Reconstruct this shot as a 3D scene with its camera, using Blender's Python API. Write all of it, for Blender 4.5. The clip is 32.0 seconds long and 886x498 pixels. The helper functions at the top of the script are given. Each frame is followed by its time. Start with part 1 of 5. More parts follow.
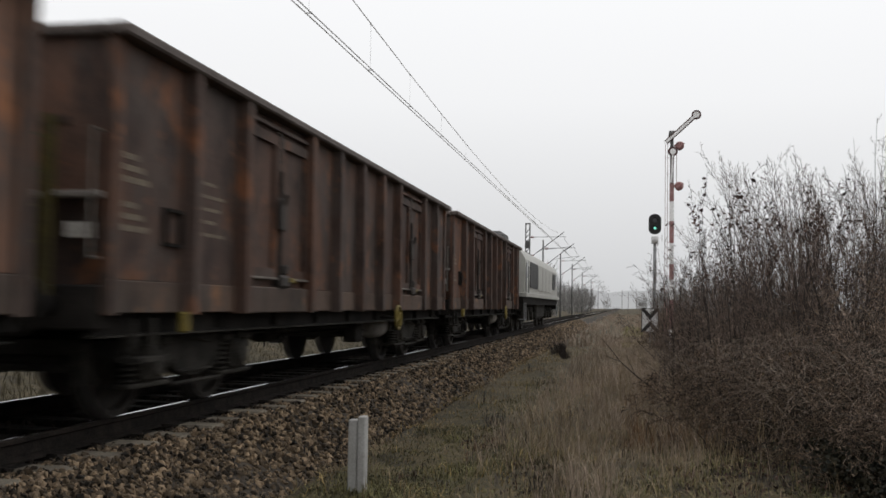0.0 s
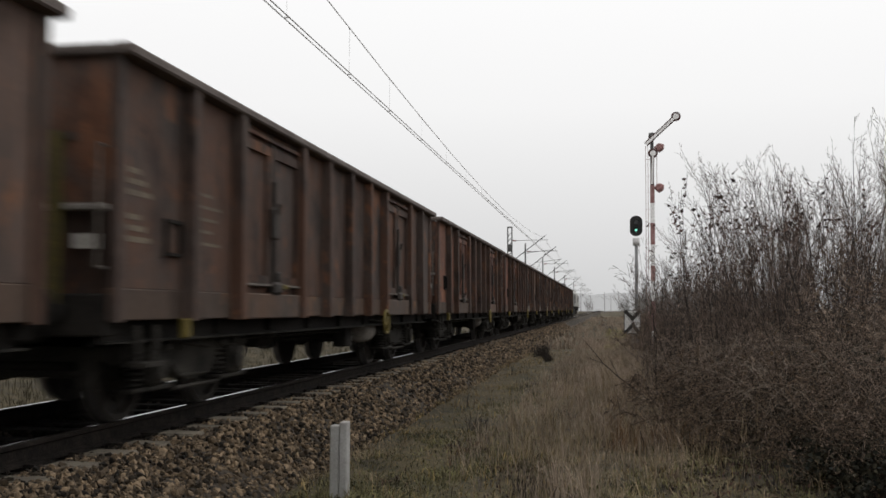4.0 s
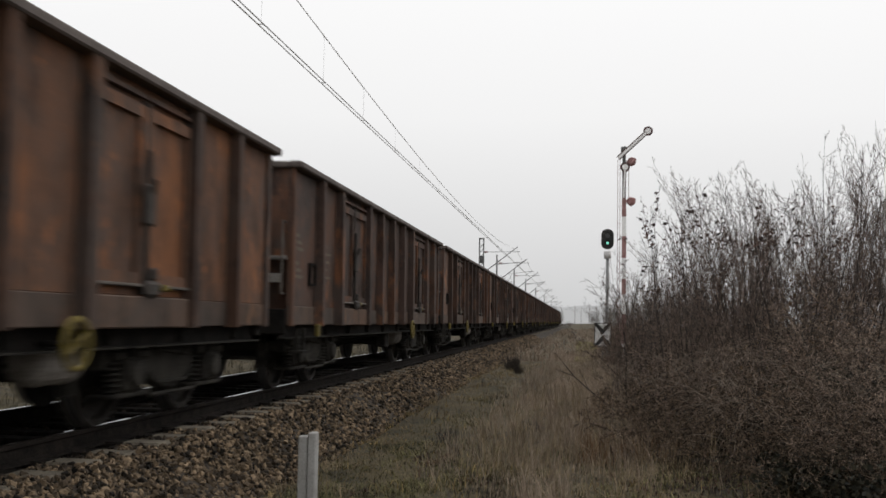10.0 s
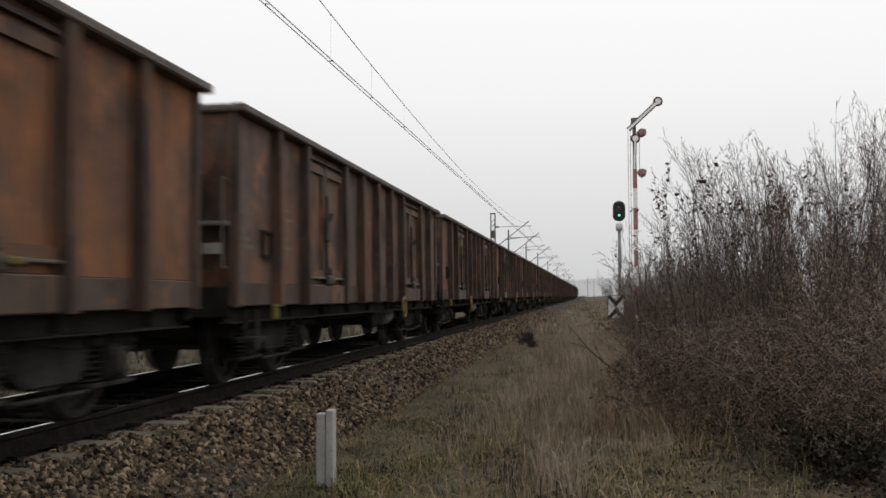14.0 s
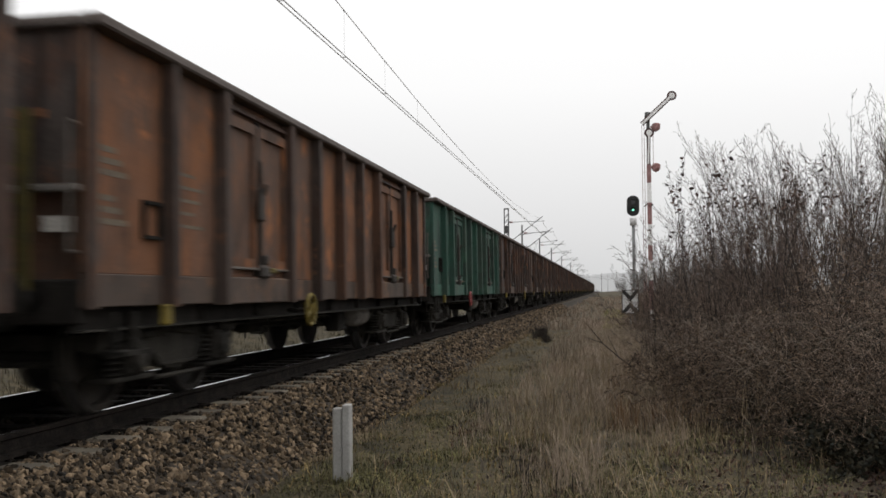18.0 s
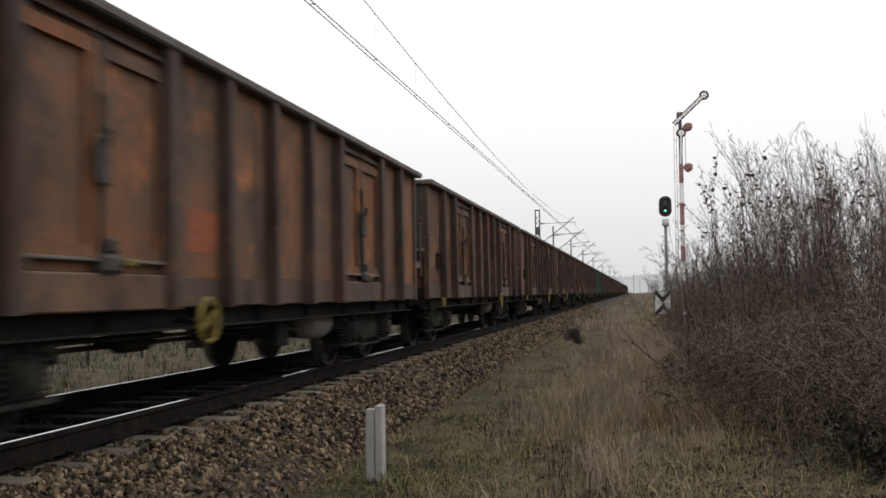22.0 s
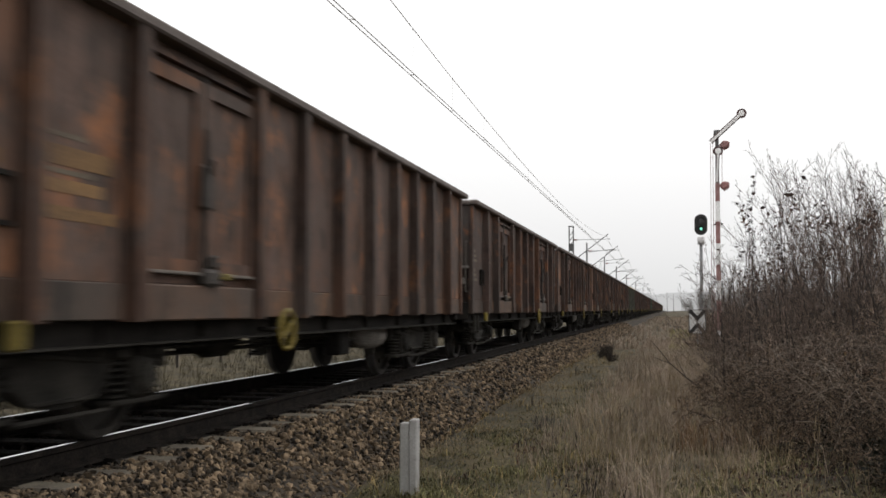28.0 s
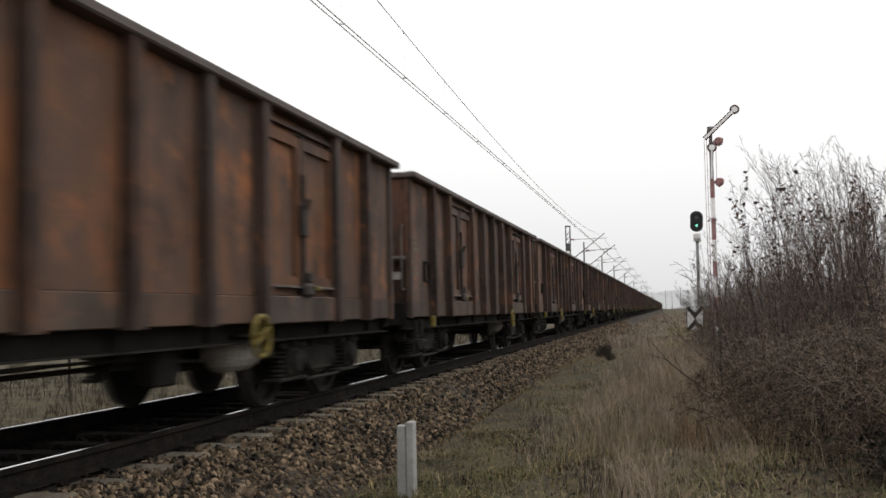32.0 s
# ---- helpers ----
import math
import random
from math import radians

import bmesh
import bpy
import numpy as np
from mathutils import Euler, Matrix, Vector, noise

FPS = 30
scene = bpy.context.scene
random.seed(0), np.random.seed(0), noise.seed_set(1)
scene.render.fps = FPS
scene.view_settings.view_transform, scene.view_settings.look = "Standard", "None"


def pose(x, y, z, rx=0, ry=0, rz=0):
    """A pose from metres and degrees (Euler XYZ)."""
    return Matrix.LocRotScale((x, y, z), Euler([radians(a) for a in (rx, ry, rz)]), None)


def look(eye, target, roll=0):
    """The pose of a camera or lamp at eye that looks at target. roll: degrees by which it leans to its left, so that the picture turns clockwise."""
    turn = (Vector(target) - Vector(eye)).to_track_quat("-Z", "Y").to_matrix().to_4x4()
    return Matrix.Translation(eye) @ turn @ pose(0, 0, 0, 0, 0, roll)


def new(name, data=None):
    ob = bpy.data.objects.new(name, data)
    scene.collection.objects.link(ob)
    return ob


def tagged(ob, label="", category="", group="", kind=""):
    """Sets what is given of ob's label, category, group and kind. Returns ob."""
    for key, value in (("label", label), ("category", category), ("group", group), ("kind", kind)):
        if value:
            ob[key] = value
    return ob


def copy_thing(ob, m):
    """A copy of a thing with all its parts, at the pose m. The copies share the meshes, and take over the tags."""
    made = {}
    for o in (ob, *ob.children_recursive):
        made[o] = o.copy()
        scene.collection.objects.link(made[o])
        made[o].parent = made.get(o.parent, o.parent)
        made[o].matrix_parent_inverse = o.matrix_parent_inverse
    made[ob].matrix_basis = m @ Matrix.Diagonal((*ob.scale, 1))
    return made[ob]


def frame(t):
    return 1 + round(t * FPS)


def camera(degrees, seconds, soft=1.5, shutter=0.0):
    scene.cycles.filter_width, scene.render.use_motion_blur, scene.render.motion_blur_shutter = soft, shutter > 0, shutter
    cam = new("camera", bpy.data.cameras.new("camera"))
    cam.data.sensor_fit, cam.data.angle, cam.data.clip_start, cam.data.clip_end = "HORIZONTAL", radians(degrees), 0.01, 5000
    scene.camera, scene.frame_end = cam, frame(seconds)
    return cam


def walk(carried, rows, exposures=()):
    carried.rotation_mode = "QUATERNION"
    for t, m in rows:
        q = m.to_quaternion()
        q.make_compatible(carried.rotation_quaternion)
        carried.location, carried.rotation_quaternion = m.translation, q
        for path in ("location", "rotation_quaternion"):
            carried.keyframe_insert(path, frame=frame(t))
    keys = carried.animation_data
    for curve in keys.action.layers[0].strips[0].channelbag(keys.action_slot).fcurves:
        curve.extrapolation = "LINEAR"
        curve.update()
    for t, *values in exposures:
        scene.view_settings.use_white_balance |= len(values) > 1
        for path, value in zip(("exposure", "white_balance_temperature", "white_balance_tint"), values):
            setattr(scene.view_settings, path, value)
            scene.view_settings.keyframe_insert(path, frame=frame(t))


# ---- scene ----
# ---- camera ----
# seconds, place, yaw, pitch, roll of a hand-held camera beside the line
PATH = [
    (0.0, -0.022, -0.058, 0.963, 10.33, 3.17, -0.91),
    (0.5, -0.031, -0.032, 0.955, 10.03, 3.45, -0.37),
    (1.0, -0.026, -0.033, 0.950, 9.46, 3.04, -0.82),
    (1.5, -0.020, -0.044, 0.956, 9.38, 3.34, -0.76),
    (2.0, -0.036, -0.021, 0.949, 8.94, 3.08, -0.81),
    (2.5, -0.032, -0.026, 0.950, 9.11, 3.14, -0.91),
    (3.0, -0.029, -0.015, 0.956, 9.24, 3.18, 0.12),
    (3.5, -0.019, -0.009, 0.954, 9.30, 3.32, -0.22),
    (5.5, -0.005, -0.011, 0.952, 9.69, 3.73, 0.29),
    (6.0, 0.000, -0.000, 0.956, 9.58, 4.19, 0.00),
    (6.5, -0.005, -0.015, 0.955, 9.57, 4.27, 0.41),
    (7.0, 0.000, 0.010, 0.953, 9.03, 4.11, 0.36),
    (7.5, -0.007, 0.009, 0.954, 9.26, 4.34, 0.03),
    (8.0, -0.018, 0.009, 0.954, 9.14, 4.29, -0.00),
    (8.5, -0.019, 0.028, 0.954, 8.74, 4.17, -0.05),
    (9.0, -0.022, 0.007, 0.956, 8.86, 4.46, -0.34),
    (9.5, -0.025, 0.004, 0.955, 8.84, 4.24, 0.03),
    (10.0, -0.026, 0.036, 0.954, 7.68, 4.07, -0.87),
    (10.5, -0.032, 0.014, 0.954, 6.94, 3.88, -1.04),
    (11.0, -0.026, 0.024, 0.948, 7.23, 4.16, -0.43),
    (11.5, -0.026, 0.031, 0.951, 7.12, 3.48, 0.06),
    (12.0, -0.021, 0.027, 0.953, 7.31, 3.40, 0.25),
    (12.5, -0.022, 0.022, 0.949, 7.32, 3.23, 0.00),
    (13.0, -0.020, 0.025, 0.954, 7.02, 2.87, 0.20),
    (13.5, -0.028, 0.024, 0.948, 7.85, 2.89, 0.04),
    (14.0, -0.030, 0.018, 0.951, 8.42, 2.69, 0.41),
    (14.5, -0.026, 0.004, 0.947, 8.78, 2.66, 0.68),
    (16.5, -0.018, 0.022, 0.953, 8.30, 2.51, 0.94),
    (17.0, -0.018, 0.006, 0.953, 8.35, 2.37, 1.03),
    (17.5, -0.027, 0.000, 0.957, 9.05, 2.63, 0.73),
    (18.0, -0.041, -0.005, 0.947, 9.20, 2.44, 0.61),
    (18.5, -0.045, -0.012, 0.949, 9.21, 2.57, 0.65),
    (19.0, -0.040, -0.013, 0.948, 9.69, 2.74, 0.59),
    (19.5, -0.044, -0.009, 0.949, 9.78, 2.78, 0.56),
    (20.0, -0.048, -0.013, 0.947, 9.71, 2.71, 0.46),
    (20.5, -0.045, -0.016, 0.944, 9.77, 2.21, 0.36),
    (21.0, -0.044, -0.021, 0.941, 10.11, 2.29, 0.37),
    (21.5, -0.050, -0.010, 0.950, 10.36, 2.35, 0.55),
    (22.0, -0.046, -0.021, 0.940, 10.99, 2.57, 0.77),
    (22.5, -0.049, -0.018, 0.944, 11.22, 2.44, 0.78),
    (23.0, -0.042, -0.027, 0.944, 11.32, 2.42, 0.59),
    (23.5, -0.043, -0.030, 0.943, 11.63, 2.47, 0.86),
    (24.0, -0.041, -0.048, 0.940, 12.46, 2.63, 0.69),
    (24.5, -0.047, -0.043, 0.943, 12.23, 2.69, 0.69),
    (25.0, -0.046, -0.041, 0.938, 12.29, 2.82, 0.73),
    (25.5, -0.042, -0.053, 0.941, 12.69, 2.78, 0.66),
    (27.5, -0.074, -0.052, 0.936, 12.58, 3.02, -0.19),
    (28.0, -0.073, -0.064, 0.945, 12.82, 3.41, -0.23),
    (28.5, -0.070, -0.073, 0.943, 12.85, 3.68, 0.02),
    (29.0, -0.058, -0.066, 0.944, 12.80, 3.60, 0.27),
    (29.5, -0.046, -0.078, 0.946, 13.18, 4.12, 0.53),
    (30.0, -0.040, -0.057, 0.942, 12.98, 4.08, 0.83),
    (30.5, -0.037, -0.061, 0.944, 12.87, 3.77, 0.97),
    (31.0, -0.041, -0.061, 0.941, 13.03, 3.69, 1.06),
    (31.5, -0.031, -0.048, 0.941, 12.68, 3.53, 1.16),
    (32.0, -0.031, -0.059, 0.936, 12.76, 3.57, 1.07),
]

cam = camera(48.0, 32.0, soft=1.6, shutter=0.32)
walk(cam, [(t, pose(x, y, z, 90 + p, r, w)) for t, x, y, z, w, p, r in PATH],
     exposures=[(0.0, -0.06, 6380, 10), (1.0, -0.05, 6430, 10), (3.0, -0.04, 6470, 10), (6.0, -0.04, 6470, 10), (12.0, -0.08, 6470, 10), (14.5, -0.03, 6470, 10), (17.0, 0.02, 6470, 10), (21.0, 0.17, 6490, 10), (25.0, 0.18, 6490, 10), (29.0, 0.26, 6490, 10), (32.0, 0.23, 6490, 10)])

# ---- light: a low overcast sky ----
world = bpy.data.worlds.new("overcast")
scene.world = world
world.use_nodes = True
wn, wl = world.node_tree.nodes, world.node_tree.links
sky = wn.new("ShaderNodeTexSky")
sky.sky_type = "NISHITA"
sky.sun_disc = False
sky.sun_elevation, sky.sun_rotation = radians(53), radians(36)
sky.air_density, sky.dust_density = 1.0, 6.0
grey = wn.new("ShaderNodeHueSaturation")
grey.inputs["Saturation"].default_value = 0.12
wl.new(sky.outputs[0], grey.inputs["Color"])
dim = wn.new("ShaderNodeMix")
dim.data_type = "RGBA"
dim.blend_type = "MULTIPLY"
dim.inputs[0].default_value = 1.0
wl.new(grey.outputs[0], dim.inputs[6])
dim.inputs[7].default_value = (0.05, 0.05, 0.05, 1)
# cloud cover: misty at the horizon, brighter overhead
where = wn.new("ShaderNodeTexCoord")
axis = wn.new("ShaderNodeSeparateXYZ")
wl.new(where.outputs["Generated"], axis.inputs[0])
cover = wn.new("ShaderNodeValToRGB")
steps = cover.color_ramp.elements
steps[0].position, steps[0].color = 0.0, (0.7, 0.7, 0.7, 1)
steps[1].position, steps[1].color = 1.0, (1.3, 1.295, 1.29, 1)
for at, c in ((0.06, (0.8, 0.798, 0.797, 1)), (0.2, (1.02, 1.015, 1.01, 1)), (0.4, (1.15, 1.145, 1.14, 1))):
    e = steps.new(at)
    e.color = c
wl.new(axis.outputs["Z"], cover.inputs[0])
cloud = wn.new("ShaderNodeMix")
cloud.data_type = "RGBA"
cloud.inputs[0].default_value = 0.9
wl.new(dim.outputs[2], cloud.inputs[6])
wl.new(cover.outputs[0], cloud.inputs[7])
wl.new(cloud.outputs[2], wn["Background"].inputs[0])
wn["Background"].inputs[1].default_value = 1.0
sun = new("sun", bpy.data.lights.new("sun", "SUN"))
sun.data.energy, sun.data.angle, sun.data.color = 0.5, radians(40), (1.0, 0.97, 0.93)
sun.matrix_world = look((0, 0, 50), (-22, -30, 0))

# ---- plan ----
XC = -4.892          # centre of the track
RAIL = 0.7535        # rail centre from the track's centre
GROUND = -0.6
PITCH = 14.04        # wagon to wagon
BODY = 13.1          # length of a wagon's body


def train_at(t):
    """Where the rear end of the second wagon stands along the track."""
    return 6.32 + 17.841 * t - 0.04809 * t * t + 0.000579 * t ** 3


# ---- materials ----
def mat(name, a, b, scale=6.0, rough=0.8, metal=0.0, bump=0.3, detail=8.0, fine=60.0, stretch=(1, 1, 1), var=0.25, island=0.0, spec=0.3, grain=0.35):
    """Two colours mixed by noise at two scales, with a little relief; var shifts each object, island each loose piece."""
    m = bpy.data.materials.new(name)
    m.use_nodes = True
    n, l = m.node_tree.nodes, m.node_tree.links
    s = n["Principled BSDF"]
    s.inputs["Roughness"].default_value = rough
    s.inputs["Metallic"].default_value = metal
    s.inputs["Specular IOR Level"].default_value = spec
    co = n.new("ShaderNodeTexCoord")
    mp = n.new("ShaderNodeMapping")
    mp.inputs["Scale"].default_value = stretch
    l.new(co.outputs["Object"], mp.inputs[0])
    info = n.new("ShaderNodeObjectInfo")
    seed = n.new("ShaderNodeMath")
    seed.operation = "MULTIPLY"
    seed.inputs[1].default_value = 37.0
    l.new(info.outputs["Random"], seed.inputs[0])
    big = n.new("ShaderNodeTexNoise")
    big.noise_dimensions = "4D"
    big.inputs["Scale"].default_value = scale
    big.inputs["Detail"].default_value = detail
    big.inputs["Roughness"].default_value = 0.62
    l.new(mp.outputs[0], big.inputs["Vector"])
    l.new(seed.outputs[0], big.inputs["W"])
    small = n.new("ShaderNodeTexNoise")
    small.inputs["Scale"].default_value = fine
    small.inputs["Detail"].default_value = 4.0
    l.new(mp.outputs[0], small.inputs["Vector"])
    ramp = n.new("ShaderNodeValToRGB")
    ramp.color_ramp.elements[0].position, ramp.color_ramp.elements[1].position = 0.36, 0.66
    ramp.color_ramp.elements[0].color, ramp.color_ramp.elements[1].color = (*a, 1), (*b, 1)
    l.new(big.outputs["Fac"], ramp.inputs[0])
    val = n.new("ShaderNodeMapRange")
    val.inputs["From Min"].default_value, val.inputs["From Max"].default_value = 0.3, 0.7
    val.inputs["To Min"].default_value, val.inputs["To Max"].default_value = 1 - grain, 1 + grain
    l.new(small.outputs["Fac"], val.inputs["Value"])
    one = n.new("ShaderNodeMapRange")
    one.inputs["To Min"].default_value, one.inputs["To Max"].default_value = 1 - var, 1 + var
    l.new(info.outputs["Random"], one.inputs["Value"])
    mul = n.new("ShaderNodeMath")
    mul.operation = "MULTIPLY"
    l.new(val.outputs[0], mul.inputs[0])
    l.new(one.outputs[0], mul.inputs[1])
    last = mul
    if island:
        geo = n.new("ShaderNodeNewGeometry")
        isl = n.new("ShaderNodeMapRange")
        isl.inputs["To Min"].default_value, isl.inputs["To Max"].default_value = 1 - island, 1 + island
        l.new(geo.outputs["Random Per Island"], isl.inputs["Value"])
        last = n.new("ShaderNodeMath")
        last.operation = "MULTIPLY"
        l.new(mul.outputs[0], last.inputs[0])
        l.new(isl.outputs[0], last.inputs[1])
        mixer = n.new("ShaderNodeMix")
        mixer.data_type = "RGBA"
        l.new(geo.outputs["Random Per Island"], mixer.inputs[0])
        mixer.inputs[6].default_value, mixer.inputs[7].default_value = (*a, 1), (*b, 1)
        source = mixer.outputs[2]
    else:
        source = ramp.outputs[0]
    hsv = n.new("ShaderNodeHueSaturation")
    l.new(source, hsv.inputs["Color"])
    l.new(last.outputs[0], hsv.inputs["Value"])
    l.new(hsv.outputs[0], s.inputs["Base Color"])
    if bump:
        bp = n.new("ShaderNodeBump")
        bp.inputs["Strength"].default_value = bump
        bp.inputs["Distance"].default_value = 0.01
        l.new(small.outputs["Fac"], bp.inputs["Height"])
        l.new(bp.outputs[0], s.inputs["Normal"])
    return m


def paint(name, coat, rust, dirt, rusty=0.55):
    """Old wagon paint: coat, rust in blotches and runs, coal dust; its pattern differs from piece to piece."""
    coat, rust, dirt = (tuple(f * c for c in k) for f, k in ((0.86, coat), (0.98, rust), (0.84, dirt)))
    m = mat(name, coat, tuple(c * 0.78 for c in coat), scale=1.3, spec=0.17, rough=0.74, bump=0.35, fine=26.0, var=0.22, grain=0.14)
    n, l = m.node_tree.nodes, m.node_tree.links
    s = n["Principled BSDF"]
    base = s.inputs["Base Color"].links[0].from_socket
    co = n["Texture Coordinate"]
    info = n["Object Info"]
    seed = n.new("ShaderNodeMath")
    seed.operation = "MULTIPLY"
    seed.inputs[1].default_value = 53.0
    l.new(info.outputs["Random"], seed.inputs[0])

    def layer(source, colour, scale, stretch, low, high, strength=1.0):
        mp = n.new("ShaderNodeMapping")
        mp.inputs["Scale"].default_value = stretch
        l.new(co.outputs["Object"], mp.inputs[0])
        t = n.new("ShaderNodeTexNoise")
        t.noise_dimensions = "4D"
        t.inputs["Scale"].default_value, t.inputs["Detail"].default_value, t.inputs["Roughness"].default_value = scale, 9.0, 0.68
        l.new(mp.outputs[0], t.inputs["Vector"])
        l.new(seed.outputs[0], t.inputs["W"])
        r = n.new("ShaderNodeMapRange")
        r.inputs["From Min"].default_value, r.inputs["From Max"].default_value = low, high
        r.inputs["To Max"].default_value = strength
        l.new(t.outputs["Fac"], r.inputs["Value"])
        x = n.new("ShaderNodeMix")
        x.data_type = "RGBA"
        l.new(r.outputs[0], x.inputs[0])
        l.new(source, x.inputs[6])
        x.inputs[7].default_value = (*colour, 1)
        return x.outputs[2]

    # no two sheets have rusted alike
    spin = n.new("ShaderNodeMath")
    spin.operation = "MULTIPLY"
    spin.inputs[1].default_value = 7.31
    l.new(info.outputs["Random"], spin.inputs[0])
    part_of = n.new("ShaderNodeMath")
    part_of.operation = "FRACT"
    l.new(spin.outputs[0], part_of.inputs[0])
    each = n.new("ShaderNodeMapRange")
    each.inputs["From Min"].default_value, each.inputs["From Max"].default_value, each.inputs["To Max"].default_value = 0.35, 1.0, 0.8
    l.new(part_of.outputs[0], each.inputs["Value"])
    sheet = n.new("ShaderNodeMix")
    sheet.data_type = "RGBA"
    l.new(each.outputs[0], sheet.inputs[0])
    l.new(base, sheet.inputs[6])
    sheet.inputs[7].default_value = (*rust, 1)
    base = sheet.outputs[2]
    dark = tuple(0.36 * k for k in dirt)
    pale = tuple(0.55 * k + 0.03 for k in coat)
    bright = (min(rust[0] * 1.7, 0.45), rust[1] * 1.55, rust[2] * 1.3)
    dust = tuple(0.4 * k + 0.6 * g for k, g in zip(coat, (0.066, 0.056, 0.05)))
    c = layer(base, rust, 0.9, (1, 1, 0.7), 1.02 - rusty, 1.13 - rusty)
    c = layer(c, dust, 0.75, (1, 1, 0.8), 0.46, 0.56, 0.9)
    c = layer(c, dirt, 1.3, (1, 1, 0.45), 0.52, 0.66, 0.9)
    c = layer(c, bright, 1.5, (1, 1, 0.75), 0.55, 0.64, 0.85)
    c = layer(c, dark, 2.3, (1, 1, 0.55), 0.5, 0.64, 0.7)
    c = layer(c, pale, 3.0, (1, 1, 0.7), 0.56, 0.68, 0.75)
    c = layer(c, bright, 4.2, (1, 1, 0.8), 0.6, 0.7, 0.9)
    c = layer(c, dark, 7.0, (1, 1, 0.7), 0.6, 0.7, 0.6)
    c = layer(c, dark, 5.5, (1, 1, 0.1), 0.55, 0.7, 0.9)
    c = layer(c, pale, 9.0, (1, 1, 0.25), 0.66, 0.74, 0.8)
    l.new(c, s.inputs["Base Color"])
    return m


BROWN = paint("brown_paint", (0.158, 0.102, 0.081), (0.185, 0.085, 0.045), (0.075, 0.058, 0.05), 0.5)
DARK = paint("dark_brown_paint", (0.092, 0.06, 0.049), (0.13, 0.06, 0.034), (0.05, 0.041, 0.037), 0.46)
ORANGE = paint("rusty_orange_paint", (0.17, 0.09, 0.058), (0.215, 0.09, 0.04), (0.105, 0.07, 0.053), 0.56)
RED = paint("red_oxide_paint", (0.165, 0.085, 0.067), (0.205, 0.085, 0.048), (0.08, 0.057, 0.05), 0.5)
GREEN = paint("green_paint", (0.05, 0.12, 0.088), (0.032, 0.078, 0.06), (0.055, 0.085, 0.072), 0.4)
OLIVE = paint("grey_green_paint", (0.092, 0.104, 0.083), (0.085, 0.08, 0.06), (0.05, 0.055, 0.045), 0.42)
DUSTY = paint("dusty_brown_paint", (0.08, 0.05, 0.039), (0.1, 0.05, 0.03), (0.042, 0.033, 0.029), 0.44)
SOOTY = paint("sooty_lower_sheet", (0.115, 0.08, 0.062), (0.125, 0.07, 0.044), (0.07, 0.059, 0.051), 0.44)
END_SHEET = paint("end_wall_paint", (0.1, 0.082, 0.074), (0.15, 0.066, 0.036), (0.042, 0.035, 0.032), 0.52)
END_RAIL = mat("worn_pale_rail", (0.26, 0.24, 0.22), (0.14, 0.125, 0.11), scale=3.0, rough=0.8)
LOCK = mat("grimy_lock_steel", (0.03, 0.026, 0.023), (0.055, 0.046, 0.04), scale=6.0, rough=0.8)
LIP = mat("worn_grey_lip", (0.13, 0.115, 0.1), (0.085, 0.07, 0.06), scale=4.0, rough=0.8, var=0.15)
COPE = mat("coping_steel", (0.07, 0.053, 0.046), (0.125, 0.102, 0.091), scale=2.5, rough=0.7, var=0.1)
COPE_YELLOW = mat("yellow_coping", (0.42, 0.32, 0.17), (0.32, 0.24, 0.12), scale=2.5, rough=0.7, var=0.05)
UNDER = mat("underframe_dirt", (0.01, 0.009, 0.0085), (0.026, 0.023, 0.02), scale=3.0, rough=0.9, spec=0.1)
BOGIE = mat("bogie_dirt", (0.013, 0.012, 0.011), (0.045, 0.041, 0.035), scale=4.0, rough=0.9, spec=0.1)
WHEEL = mat("wheel_steel", (0.022, 0.02, 0.018), (0.05, 0.043, 0.037), scale=5.0, rough=0.7, metal=0.3)
TREAD = mat("wheel_tread", (0.35, 0.34, 0.33), (0.25, 0.24, 0.23), rough=0.35, metal=0.9, bump=0.05)
YELLOW = mat("yellow_paint", (0.17, 0.125, 0.018), (0.1, 0.075, 0.016), scale=5.0, rough=0.6)
OLD_YELLOW = mat("dirty_yellow_paint", (0.1, 0.08, 0.018), (0.05, 0.042, 0.02), scale=6.0, rough=0.8)
SIGNAL_RED = mat("red_paint", (0.33, 0.045, 0.045), (0.24, 0.05, 0.045), scale=4.0, rough=0.6)
MARK = mat("faded_lettering", (0.15, 0.122, 0.086), (0.09, 0.07, 0.052), scale=5.0, rough=0.8, var=0.1)
OCHRE = mat("ochre_lettering", (0.2, 0.115, 0.048), (0.1, 0.06, 0.034), scale=5.0, rough=0.8)
PRIMER = mat("orange_primer", (0.3, 0.09, 0.04), (0.22, 0.07, 0.035), scale=4.0, rough=0.8)
SCRUB = mat("grey_brown_scrub", (0.018, 0.0135, 0.011), (0.225, 0.168, 0.128), rough=0.95, bump=0, island=0.5, var=0.1)
# olive leaf colour, darkened for the shade inside the scrub
BRAMBLE_LEAF = mat("shade_dark_bramble_leaf", (0.01, 0.012, 0.007), (0.036, 0.03, 0.017), rough=0.8, bump=0, island=0.5, var=0)
BROWN_LEAF = mat("clinging_brown_leaf", (0.15, 0.085, 0.045), (0.06, 0.045, 0.022), rough=0.85, bump=0, island=0.5, var=0)
CANE = mat("pale_dead_canes", (0.33, 0.27, 0.215), (0.09, 0.07, 0.055), rough=0.95, bump=0, island=0.4, var=0)
TEAL_SPRAY = mat("dark_grey_green_spray_paint", (0.035, 0.04, 0.038), (0.06, 0.064, 0.06), scale=4.0, rough=0.7)
GRAFFITI = mat("cream_spray_paint", (0.4, 0.36, 0.24), (0.27, 0.24, 0.165), scale=4.0, rough=0.7)
